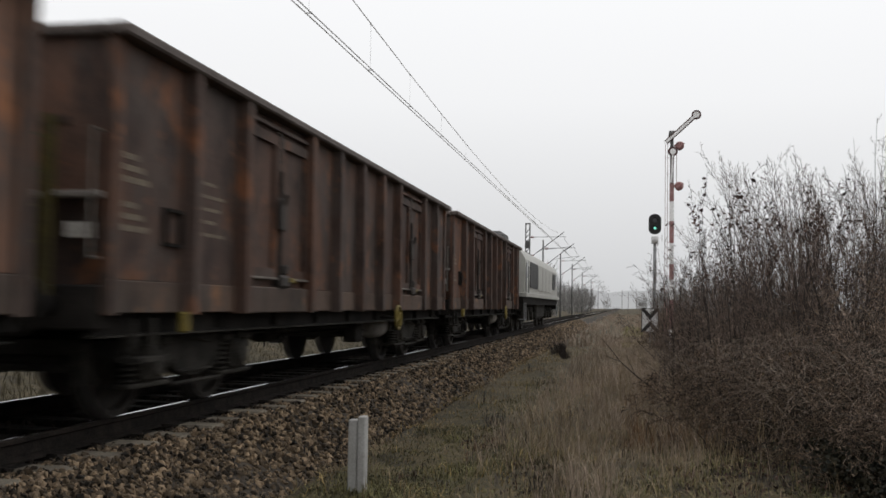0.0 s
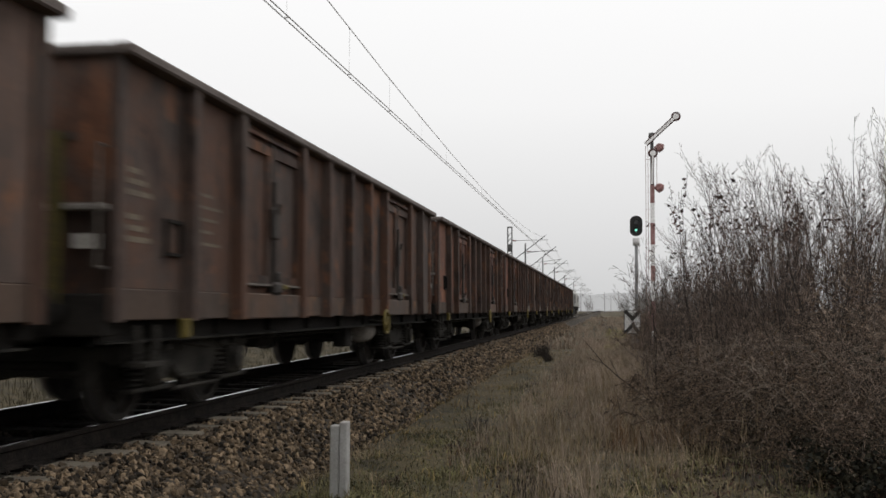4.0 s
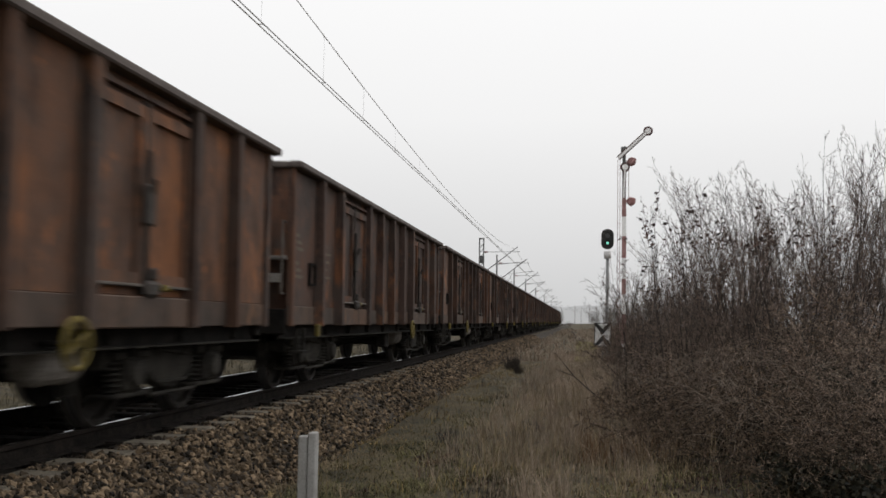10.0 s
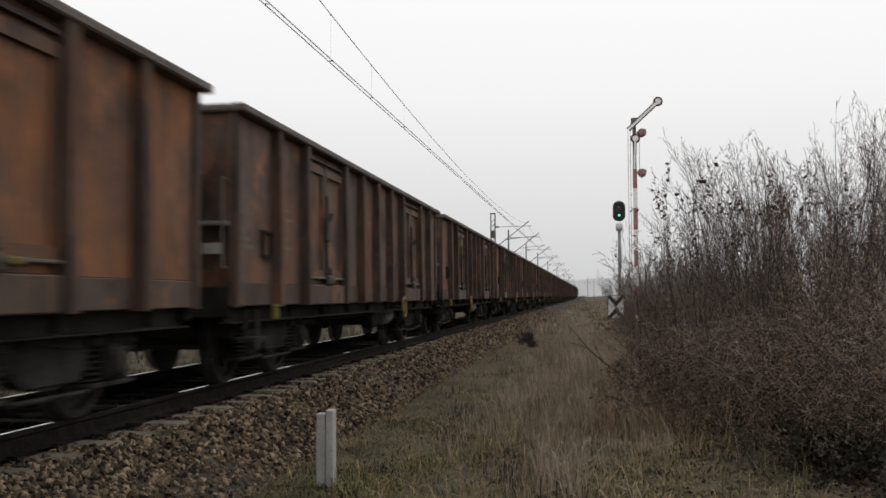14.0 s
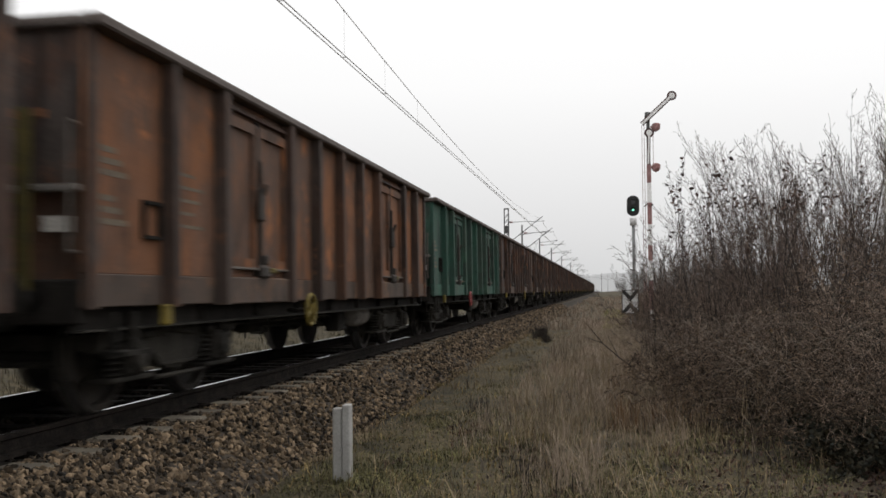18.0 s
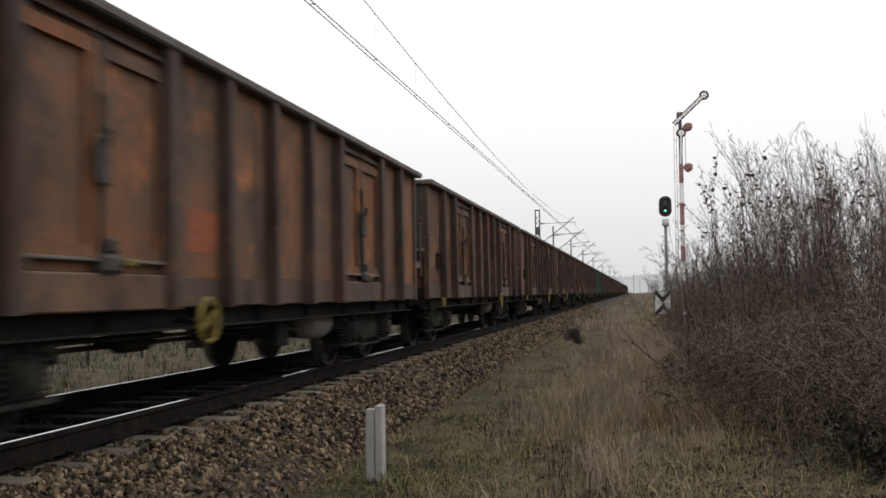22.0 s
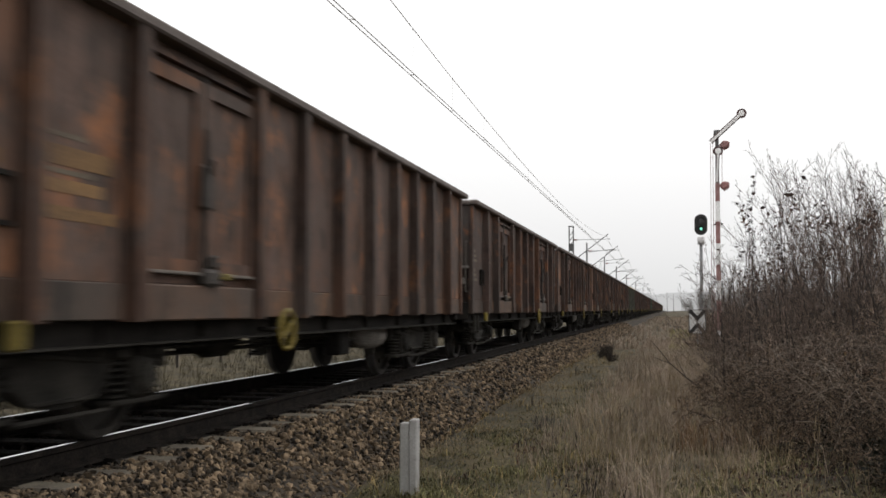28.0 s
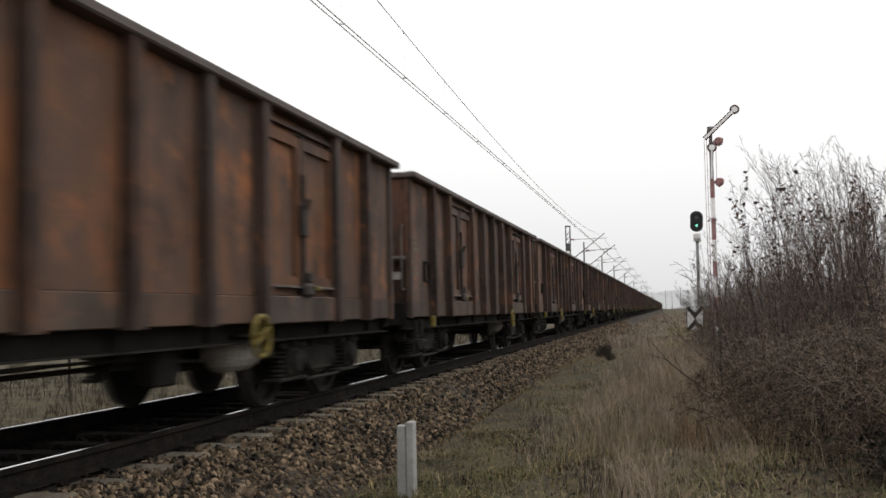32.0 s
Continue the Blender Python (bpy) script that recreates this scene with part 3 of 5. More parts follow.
def wagon(coat, post_coat, coping, wheel_near, wheel_colour, label, doors=DOORS):
    """An open coal wagon, rear end at y = 0, rail level at z = 0."""
    w = tagged(new("freight_wagon"), label, "wagon", "wagons of the coal train")
    foot_coat = coat if coat in (GREEN, OLIVE) else SOOTY
    for s in (-1, 1):
        for i, (a, b) in enumerate(zip(BAYS, BAYS[1:])):
            bm = bmesh.new()
            if i in doors:
                # a door leaf: sunk sheet in a raised frame
                box(bm, *sorted((s * 1.28, s * 1.32)), a + 0.006, b - 0.006, Z1 + 0.01, ZT - 0.002)
                leaf = part("door", bm, coat, w)
                lo, hi = sorted((s * 1.3202, s * 1.362))
                part("door_frame", framed(lo, hi, a + 0.02, b - 0.02, Z1 + 0.09, 2.66, 0.1), coat, leaf)
                if s > 0:
                    boxes("bottom_lip", [(*sorted((s * 1.3202, s * 1.392)), a + 0.03, b - 0.03, Z1 + 0.075, Z1 + 0.1)], LIP, leaf, "worn grey bottom lip of the door", bevel=0.006)
                if s > 0:
                    outer = a + 0.05 if i in (2, 8) else b - 0.05
                    for z in (1.4, 2.3):
                        bm = bmesh.new()
                        rod(bm, (s * 1.372, outer, z - 0.07), (s * 1.372, outer, z + 0.07), 0.024, sides=6)
                        part("hinge", bm, UNDER, leaf)
                if s > 0:
                    boxes("hood_strip", [(*sorted((s * 1.3205, s * 1.372)), a + 0.03, b - 0.03, 2.715, 2.75)], post_coat, leaf, "dusty hood strip over the door")
                if i in (2, 8):
                    bm = bmesh.new()
                    box(bm, *sorted((s * 1.3205, s * 1.372)), b - 0.019, b + 0.019, Z1 + 0.02, 2.7)
                    rod(bm, (s * 1.39, b, Z1 - 0.02), (s * 1.39, b, 2.3), 0.018, sides=6)
                    box(bm, *sorted((s * 1.373, s * 1.425)), b - 0.085, b + 0.085, 1.68, 2.02, bevel=0.02)
                    rod(bm, (s * 1.425, b, 1.95), (s * 1.46, b - 0.02, 2.06), 0.022, sides=6)
                    box(bm, *sorted((s * 1.373, s * 1.44)), b - 0.06, b + 0.2, Z1 - 0.01, Z1 + 0.13, bevel=0.03)
                    box(bm, *sorted((s * 1.373, s * 1.43)), b + 0.07, b + 0.17, Z1 + 0.13, Z1 + 0.24, bevel=0.02)
                    part("door_lock", bm, LOCK, leaf, "grimy lock bar and lock case")
                if i in (3, 9):
                    boxes("lock_tag", [(*sorted((s * 1.363, s * 1.42)), a + 0.3, a + 0.42, Z1 + 0.05, Z1 + 0.105)], YELLOW, leaf, "yellow lock lever", bevel=0.01)
            else:
                lo, hi = sorted((s * 1.28, s * 1.32))
                box(bm, lo, hi, a + 0.004, b - 0.004, Z1, ZT - 0.002)
                part("side_panel", bm, coat, w)
                boxes("lower_panel", [(*sorted((s * 1.28, s * 1.332)), a + 0.004, b - 0.004, Z0, Z1 - 0.006)], foot_coat, w, bevel=0.008)
        for i, y in enumerate(BAYS):
            if i in (3, 9) and i in doors:
                continue
            wide = 0.07 if i in (2, 4, 8, 10) else 0.056
            edge = i in (0, 12)
            y = min(max(y, 0.06), BODY - 0.06)
            bm = bmesh.new()
            # a folded hat-section post, deeper at the foot
            foot, head = (1.448, 1.43) if not edge else (1.36, 1.355)
            prof = [(-wide - 0.008, 1.3205), (-wide, foot), (wide, foot), (wide + 0.008, 1.3205)]
            lower = [bm.verts.new((s * x, y + d, Z0 - 0.012)) for d, x in prof]
            upper = [bm.verts.new((s * (x if x < 1.34 else head), y + d, ZT - 0.001)) for d, x in prof]
            for k in range(4):
                bm.faces.new((lower[k], lower[(k + 1) % 4], upper[(k + 1) % 4], upper[k]))
            bm.faces.new(lower[::-1])
            bm.faces.new(upper)
            part("corner_post" if edge else "side_post", bm, post_coat, w)
        for a, b in ((BAYS[2], BAYS[4]), (BAYS[8], BAYS[10]))[:len(doors) // 2]:
            boxes("door_sill", [(*sorted((s * 1.28, s * 1.4)), a + 0.08, b - 0.08, Z0 - 0.01, Z1)], foot_coat, w, bevel=0.012)
        boxes("coping", [(*sorted((s * 1.28, s * 1.452)), -0.05, BODY + 0.08, ZT, ZC)], coping, w, bevel=0.016)
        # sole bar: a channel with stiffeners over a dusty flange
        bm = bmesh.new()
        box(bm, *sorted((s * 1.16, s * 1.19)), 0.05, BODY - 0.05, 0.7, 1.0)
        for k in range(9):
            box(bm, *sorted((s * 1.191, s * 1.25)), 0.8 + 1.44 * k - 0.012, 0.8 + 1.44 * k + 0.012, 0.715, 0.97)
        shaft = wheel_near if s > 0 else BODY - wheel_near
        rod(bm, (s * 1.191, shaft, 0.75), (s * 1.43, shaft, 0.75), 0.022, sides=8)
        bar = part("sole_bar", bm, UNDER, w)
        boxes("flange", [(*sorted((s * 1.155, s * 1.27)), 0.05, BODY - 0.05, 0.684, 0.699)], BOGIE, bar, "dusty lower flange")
        boxes("step", [(*sorted((s * 1.2, s * 1.4)), 0.42, 0.8, 0.5, 0.53), (*sorted((s * 1.28, s * 1.32)), 0.43, 0.47, 0.53, 0.82), (*sorted((s * 1.28, s * 1.32)), 0.75, 0.79, 0.53, 0.82)], BOGIE, w, "dirty steel footstep")
        boxes("shunting_hook", [(*sorted((s * 1.36, s * 1.42)), 1.08, 1.2, 0.7, 0.87)], YELLOW, w, "yellow shunting hook", bevel=0.015)
        part("label_holder", framed(*sorted((s * 1.3205, s * 1.36)), 0.84, 1.14, 1.38, 1.68, 0.028), UNDER, w, "dark steel card holder frame")
        # faded data lettering as plain bars
        bars, more = [], []
        for k in range(6):
            z = 1.98 - 0.085 * k - (0.1 if k > 2 else 0)
            bars.append((*sorted((s * 1.3205, s * 1.323)), 0.2, 0.42 + 0.09 * ((k * 7) % 3), z, z + 0.045))
        for k in range(5):
            z = 1.95 - 0.11 * k
            more.append((*sorted((s * 1.3205, s * 1.323)), 1.5, 1.85 + 0.1 * ((k * 5) % 3), z, z + 0.03))
        for rows in (bars, more):
            boxes("lettering", rows, MARK, w, "faded pale lettering too worn to read")
        # hand wheel of the brake
        wy = wheel_near if s > 0 else BODY - wheel_near
        bm = bmesh.new()
        ring(bm, (s * 1.47, wy, 0.75), (1, 0, 0), 0.175, 0.022, 20, 6)
        for k in range(4):
            q = k * math.pi / 2 + 0.5
            rod(bm, (s * 1.47, wy, 0.75), (s * 1.47, wy + 0.175 * math.cos(q), 0.75 + 0.175 * math.sin(q)), 0.015, sides=6)
        rod(bm, (s * 1.43, wy, 0.75), (s * 1.49, wy, 0.75), 0.03, sides=8)
        part("brake_wheel", bm, wheel_colour, w, "spoked hand wheel of the brake")
        for y, d in ((0.0, -1), (BODY, 1)):
            bm = bmesh.new()
            rod(bm, (s * 0.875, y, 0.92), (s * 0.875, y + d * 0.3, 0.92), 0.1, 0.075, 12)
            turned(bm, (s * 0.875, y + d * 0.3, 0.92), (0, d, 0), [(0.08, 0), (0.22, 0.04), (0.225, 0.08), (0.15, 0.11)], 16)
            part("buffer", bm, UNDER, w)
    for y, d in ((0.0, 1), (BODY, -1)):
        # end wall: upper sheet, cross rail, sunk lower sheet, end posts
        e = lambda a, b: sorted((y + d * a, y + d * b))
        bm = bmesh.new()
        box(bm, -1.279, 1.279, *e(0.03, 0.07), 1.72, ZT - 0.002)
        sheet = coat if coat in (GREEN, OLIVE) else END_SHEET
        part("end_wall", bm, sheet, w, "dented and rust-blotched end sheet")
        boxes("lower_end_wall", [(-1.279, 1.279, *e(0.16, 0.2), 0.9, 1.719)], coat, w)
        boxes("end_stiffener", [(-1.0, 1.0, *e(0.015, 0.0295), 2.2, 2.26)], coat, w)
        boxes("end_rail", [(-1.28, 1.28, *e(-0.04, 0.029), 1.67, 1.72)], END_RAIL if d > 0 else coat, w, "worn cross rail of the end wall", bevel=0.01)
        for x in (-0.62, 0.62):
            boxes("end_post", [(x - 0.06, x + 0.06, *e(-0.05, 0.029), 0.82, 1.655)], coat, w, bevel=0.01)
        boxes("coping", [(-1.279, 1.279, *e(-0.05, 0.1), ZT, ZC - 0.004)], coping, w, bevel=0.016)
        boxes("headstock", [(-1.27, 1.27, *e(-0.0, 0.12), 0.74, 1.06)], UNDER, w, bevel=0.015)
        bm = bmesh.new()
        box(bm, -0.09, 0.09, *sorted((y, y - d * 0.22)), 0.82, 0.98, bevel=0.02)
        rod(bm, (0, y - d * 0.2, 0.9), (0, y - d * 0.44, 0.86), 0.035, sides=8)
        rod(bm, (0, y - d * 0.3, 0.86), (0.02, y - d * 0.34, 0.45), 0.03, sides=6)
        rod(bm, (0.3, y, 0.8), (0.34, y - d * 0.4, 0.42), 0.022, sides=6)
        part("coupling", bm, UNDER, w, "black screw coupling and air hose")
        lx = d * 0.68
        zs = [0.95] + [z for k in range(5) for z in (1.1 + 0.25 * k, 1.114 + 0.25 * k)] + [2.25]
        bm = thicken(plated((lx - 0.265, lx - 0.175, lx + 0.175, lx + 0.265), zs, lambda i, k: i != 1 or k % 2), 0.03)
        for v in bm.verts:
            v.co.y += min(*e(-0.09, -0.06))
        part("ladder", bm, OLD_YELLOW, w, "dull yellow end ladder")
        bm = bmesh.new()
        gx_at = d * 1.24
        rod(bm, (gx_at, y - d * 0.08, 1.25), (gx_at, y - d * 0.08, 2.15), 0.014, sides=6)
        for z in (1.25, 2.15):
            rod(bm, (gx_at, y - d * 0.08, z), (gx_at, y + d * 0.05, z), 0.014, sides=6)
        part("grab_rail", bm, LIP, w, "worn grey grab rail")
        boxes("number_plate", [(*sorted((d * 1.0, d * 1.21)), *e(-0.002, 0.03), 1.39, 1.5)], PLATE, w, "small blank white plate")
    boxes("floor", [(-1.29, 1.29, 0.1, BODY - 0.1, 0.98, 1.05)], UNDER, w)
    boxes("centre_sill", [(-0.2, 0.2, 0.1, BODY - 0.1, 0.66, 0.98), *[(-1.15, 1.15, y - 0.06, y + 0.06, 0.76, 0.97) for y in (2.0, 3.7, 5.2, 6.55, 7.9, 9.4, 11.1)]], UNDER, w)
    bm = bmesh.new()
    turned(bm, (0.92, 8.75, 0.6), (0, 1, 0), [(0.05, 0), (0.14, 0.03), (0.18, 0.09), (0.18, 0.6), (0.14, 0.66), (0.05, 0.69)], 16)
    for k in (0.18, 0.5):
        ring(bm, (0.92, 8.75 + k, 0.6), (0, 1, 0), 0.183, 0.01, 16, 4)
        box(bm, 0.9, 0.94, 8.73 + k, 8.77 + k, 0.76, 0.8)
    part("air_reservoir", bm, END_RAIL, w, "pale dusty brake air reservoir")
    bm = bmesh.new()
    turned(bm, (0.45, 5.2, 0.6), (0, 1, 0), [(0.1, 0), (0.14, 0.05), (0.14, 0.5), (0.05, 0.55), (0.03, 0.9)], 14)
    part("brake_cylinder", bm, BOGIE, w, "dusty brake cylinder")
    bm = bmesh.new()
    rod(bm, (0.3, 3.2, 0.52), (0.3, BODY - 3.2, 0.52), 0.025, sides=6)
    rod(bm, (1.0, 3.5, 0.63), (1.0, 7.1, 0.63), 0.014, sides=6)
    rod(bm, (1.0, 7.1, 0.63), (0.95, 8.4, 0.55), 0.014, sides=6)
    rod(bm, (0.8, 4.6, 0.62), (-0.8, 4.6, 0.55), 0.025, sides=6)
    rod(bm, (-0.3, 6.1, 0.5), (0.85, 6.4, 0.62), 0.02, sides=6)
    for y in (4.3, 5.9, 7.0):
        box(bm, 0.98, 1.02, y - 0.02, y + 0.02, 0.6, 0.72)
    part("brake_rigging", bm, BOGIE, w, "dusty brake rods and hangers")
    bm = bmesh.new()
    box(bm, 0.92, 1.12, 7.35, 7.72, 0.4, 0.68, bevel=0.02)
    box(bm, 0.96, 1.0, 7.4, 7.44, 0.67, 0.76)
    box(bm, 0.96, 1.0, 7.62, 7.66, 0.67, 0.76)
    part("valve_box", bm, UNDER, w, "dark brake valve box")
    bogie(w, 2.05)
    bogie(w, BODY - 2.05)
    return w


def spray(w, material, strokes, label):
    """Flat strokes of spray paint on the near side: (y0, y1, z0, z1), broken at the posts."""
    for y0, y1, z0, z1 in strokes:
        edges = [b for b in BAYS if y0 < b < y1]
        cuts = [y0] + [c for b in edges for c in (b - 0.08, b + 0.08)] + [y1]
        for a, b in zip(cuts[::2], cuts[1::2]):
            if b > a:
                boxes("spray_stroke", [(1.3205, 1.3235, a, b, z0, z1)], material, w, label)


KINDS = {
    "b": (BROWN, DUSTY, COPE, "brown open coal wagon streaked with rust and coal dust"),
    "d": (DARK, DARK, COPE, "dark brown open coal wagon grimed with coal dust"),
    "o": (ORANGE, DUSTY, COPE, "rusty orange-brown open coal wagon with faded lettering"),
    "r": (RED, DUSTY, COPE, "red oxide open coal wagon with rusty patches"),
    "g": (GREEN, GREEN, COPE, "bright green open coal wagon with a red brake wheel"),
    "y": (OLIVE, OLIVE, COPE_YELLOW, "grey-green open coal wagon with a yellow top rail"),
}
# from the first wagon behind the engine
TRAIN = "ddbbrrdbrrbbbdooobbobdgodbrooyobobdbbrbbobb"
TURNED = {12, 17, 22, 23, 25, 28, 32, 35, 37, 38}      # those whose brake wheel hangs behind the first door
ONE_DOOR = {10, 32, 35}
masters = {}
wagons = []
for i, key in enumerate(TRAIN):
    flip = (i in TURNED, i in ONE_DOOR)
    if (key, flip) not in masters:
        coat, post_coat, coping, label = KINDS[key]
        wheel = SIGNAL_RED if key == "g" else YELLOW
        masters[key, flip] = w = wagon(coat, post_coat, coping, 4.85 if flip[0] else 8.5, wheel, label, DOORS[:2] if flip[1] else DOORS)
    else:
        w = copy_thing(masters[key, flip], pose(0, 0, 0))
    wagons.append(w)
for i, w in enumerate(wagons):
    w.matrix_basis = pose(XC, train_at(0) + PITCH * (1 - i), 0)

# graffiti on one wagon: a cream frame of block letters, and loose loops beyond it
tag = wagons[10]
frame_strokes = [(4.52, 7.05, 1.68, 1.78), (4.52, 7.05, 1.115, 1.18), (4.52, 4.66, 1.18, 1.68), (6.93, 7.05, 1.18, 1.68),
                 (4.92, 5.04, 1.4, 1.68), (5.2, 5.36, 1.18, 1.68), (5.52, 5.66, 1.18, 1.68), (5.8, 6.1, 1.36, 1.46), (6.02, 6.14, 1.18, 1.36), (6.1, 6.22, 1.46, 1.68), (6.3, 6.44, 1.3, 1.6), (6.63, 6.74, 1.18, 1.5), (6.74, 6.93, 1.4, 1.5)]
spray(tag, GRAFFITI, [(a + 0.12, b + 0.12, c + 0.02, d + 0.02) for a, b, c, d in frame_strokes], "cream spray-painted frame of block strokes")
spray(tag, TEAL_SPRAY, [(4.8, 5.02, 1.22, 1.36), (5.18, 5.3, 1.2, 1.42), (5.8, 5.9, 1.5, 1.68), (5.8, 6.1, 1.2, 1.34), (6.36, 6.4, 1.2, 1.6), (6.62, 6.72, 1.55, 1.68), (6.88, 7.03, 1.22, 1.4)], "dark fill between the cream strokes")
spray(tag, BLUE_SPRAY, [(8.0, 8.06, 1.5, 1.66), (8.06, 8.3, 1.6, 1.66), (8.24, 8.3, 1.4, 1.6), (8.9, 8.98, 1.15, 1.72), (8.98, 9.5, 1.66, 1.72), (9.05, 9.6, 1.4, 1.46), (9.3, 9.38, 1.15, 1.66),
                        (9.95, 10.03, 1.15, 1.7), (10.03, 10.35, 1.64, 1.7), (10.3, 10.37, 1.3, 1.64), (10.03, 10.5, 1.15, 1.21), (10.95, 11.02, 1.2, 1.6), (11.02, 11.4, 1.54, 1.6), (11.33, 11.4, 1.2, 1.54), (11.02, 11.33, 1.2, 1.26)],
      "pale blue spray-painted scribble")

for i in (3, 11, 35):
    spray(wagons[i], OCHRE, [(0.25, 0.95, 1.86, 1.93), (0.3, 1.05, 1.72, 1.8), (0.25, 0.8, 1.6, 1.66), (1.4, 2.15, 1.78, 1.9), (1.45, 2.05, 1.62, 1.7), (1.4, 2.2, 1.46, 1.54)], "worn ochre lettering too faint to read")
spray(wagons[28], PRIMER, [(4.78, 5.36, 1.3, 1.66)], "patch of orange primer")
spray(wagons[30], PRIMER, [(1.35, 1.9, 1.3, 1.5)], "patch of orange primer")
spray(wagons[29], MARK, [(0.3, 0.75, 1.9, 2.05), (0.28, 0.5, 1.5, 1.6), (0.6, 0.72, 1.48, 1.66), (0.28, 0.6, 1.16, 1.26), (1.9, 2.25, 1.42, 1.5)], "pale worn lettering patches")
spray(wagons[37], PLATE, [(4.45, 4.6, 1.25, 2.15)], "pale vertical streak")
spray(wagons[37], BLUE_SPRAY, [(0.25, 0.62, 1.13, 1.32)], "pale blue paint patch")
spray(wagons[8], PLATE, [(1.4, 1.8, 1.5, 1.62), (1.4, 1.7, 1.7, 1.78), (0.3, 0.7, 1.3, 1.42), (5.6, 6.2, 1.5, 1.56)], "pale worn paint patches")


# ---- locomotive ----
def locomotive():
    """A cream diesel engine, rear end at y = 0, drawn from its side walls, ribbed roof and two three-axle bogies."""
    w = tagged(new("locomotive"), "cream diesel locomotive with dark grilles pulling the coal train", "locomotive")
    L = 18.2

    def shell(a, b, name, material):
        bm = bmesh.new()
        prof = [(-1.4, 1.42), (-1.42, 2.6), (-1.24, 2.9), (-0.85, 3.16), (-0.4, 3.26), (0.4, 3.26), (0.85, 3.16), (1.24, 2.9), (1.42, 2.6), (1.4, 1.42)]
        p = [bm.verts.new((x, a, z)) for x, z in prof]
        q = [bm.verts.new((x, b, z)) for x, z in prof]
        for i in range(len(prof)):
            bm.faces.new((p[i], p[(i + 1) % len(prof)], q[(i + 1) % len(prof)], q[i]))
        bm.faces.new(p)
        bm.faces.new(q[::-1])
        return part(name, bm, material, w)

    cab = shell(0.5, 2.9, "rear_cab", CREAM)
    shell(2.9, 15.6, "engine_hood", CREAM)
    front = shell(15.6, 17.8, "front_cab", CREAM)
    for s in (-1, 1):
        f = lambda a, b: sorted((s * a, s * b))
        boxes("cab_door", [(*f(1.415, 1.435), 0.75, 1.35, 1.5, 2.58)], CREAM, cab, bevel=0.01)
        boxes("cab_window", [(*f(1.42, 1.442), 0.84, 1.26, 1.95, 2.5)], GLASS, cab)
        boxes("cab_window", [(*f(1.42, 1.44), 16.0, 16.9, 1.95, 2.55)], GLASS, front)
        bm = bmesh.new()
        box(bm, *f(1.41, 1.43), 2.3, 5.6, 1.62, 2.58)
        for k in range(9):
            box(bm, *f(1.43, 1.445), 2.35, 5.55, 1.66 + 0.1 * k, 1.685 + 0.1 * k)
        part("side_grille", bm, BLACK, w, "black louvred side grille")
        bm = bmesh.new()
        box(bm, *f(1.41, 1.43), 13.9, 15.5, 1.75, 2.5)
        for k in range(7):
            box(bm, *f(1.43, 1.445), 13.95, 15.45, 1.8 + 0.1 * k, 1.825 + 0.1 * k)
        part("side_grille", bm, BLACK, w, "black louvred side grille")
        for k in range(4):
            boxes("hood_door", [(*f(1.415, 1.43), 5.9 + 1.95 * k, 7.75 + 1.95 * k, 1.56, 2.56)], CREAM, w, bevel=0.008)
        boxes("sill", [(*f(1.2, 1.5), 0.3, L - 0.3, 1.26, 1.42)], CREAM, w, "dirty cream sill", bevel=0.015)
        boxes("underframe", [(*f(0.9, 1.38), 0.3, L - 0.3, 1.0, 1.258)], UNDER, w)
        for y in (0.66, 1.44, 17.3):
            bm = bmesh.new()
            rod(bm, (s * 1.45, y, 1.4), (s * 1.45, y, 2.4), 0.018, sides=6)
            part("handrail", bm, GALV, w)
        for y in (0.55, 17.2):
            boxes("steps", [(*f(1.2, 1.42), y, y + 0.5, z, z + 0.03) for z in (0.45, 0.75, 1.02)] + [(*f(1.38, 1.42), y - 0.03, y, 0.42, 1.05), (*f(1.38, 1.42), y + 0.5, y + 0.53, 0.42, 1.05)], GALV, w)
        for y, d in ((0.3, -1), (L - 0.3, 1)):
            bm = bmesh.new()
            rod(bm, (s * 0.875, y, 0.98), (s * 0.875, y + d * 0.35, 0.98), 0.1, 0.08, 12)
            turned(bm, (s * 0.875, y + d * 0.35, 0.98), (0, d, 0), [(0.08, 0), (0.23, 0.04), (0.23, 0.08), (0.15, 0.1)], 16)
            part("buffer", bm, UNDER, w)
    for y, d, cabin in ((0.5, -1, cab), (17.8, 1, front)):
        for x in (-0.65, 0.65):
            boxes("windscreen", [(x - 0.5, x + 0.5, *sorted((y, y + d * 0.02)), 2.0, 2.62)], GLASS, cabin, bevel=0.004)
        boxes("headstock", [(-1.38, 1.38, *sorted((y, y - d * -0.2)), 0.75, 1.42)], UNDER, w, bevel=0.02)
    bm = bmesh.new()
    box(bm, -0.5, 0.5, 1.9, 3.2, 3.25, 3.62, bevel=0.05)
    box(bm, -0.32, 0.32, 2.2, 2.9, 3.6, 3.72, bevel=0.03)
    part("exhaust", bm, MAST, w, "roof exhaust housing")
    bm = bmesh.new()
    turned(bm, (0, 10.5, 3.25), (0, 0, 1), [(0.55, 0), (0.55, 0.12), (0.45, 0.14)], 18)
    turned(bm, (0, 12.5, 3.25), (0, 0, 1), [(0.55, 0), (0.55, 0.12), (0.45, 0.14)], 18)
    part("roof_fans", bm, UNDER, w)
    boxes("fuel_tank", [(-1.25, 1.25, 7.1, 11.1, 0.42, 1.05)], BOGIE, w, bevel=0.08)
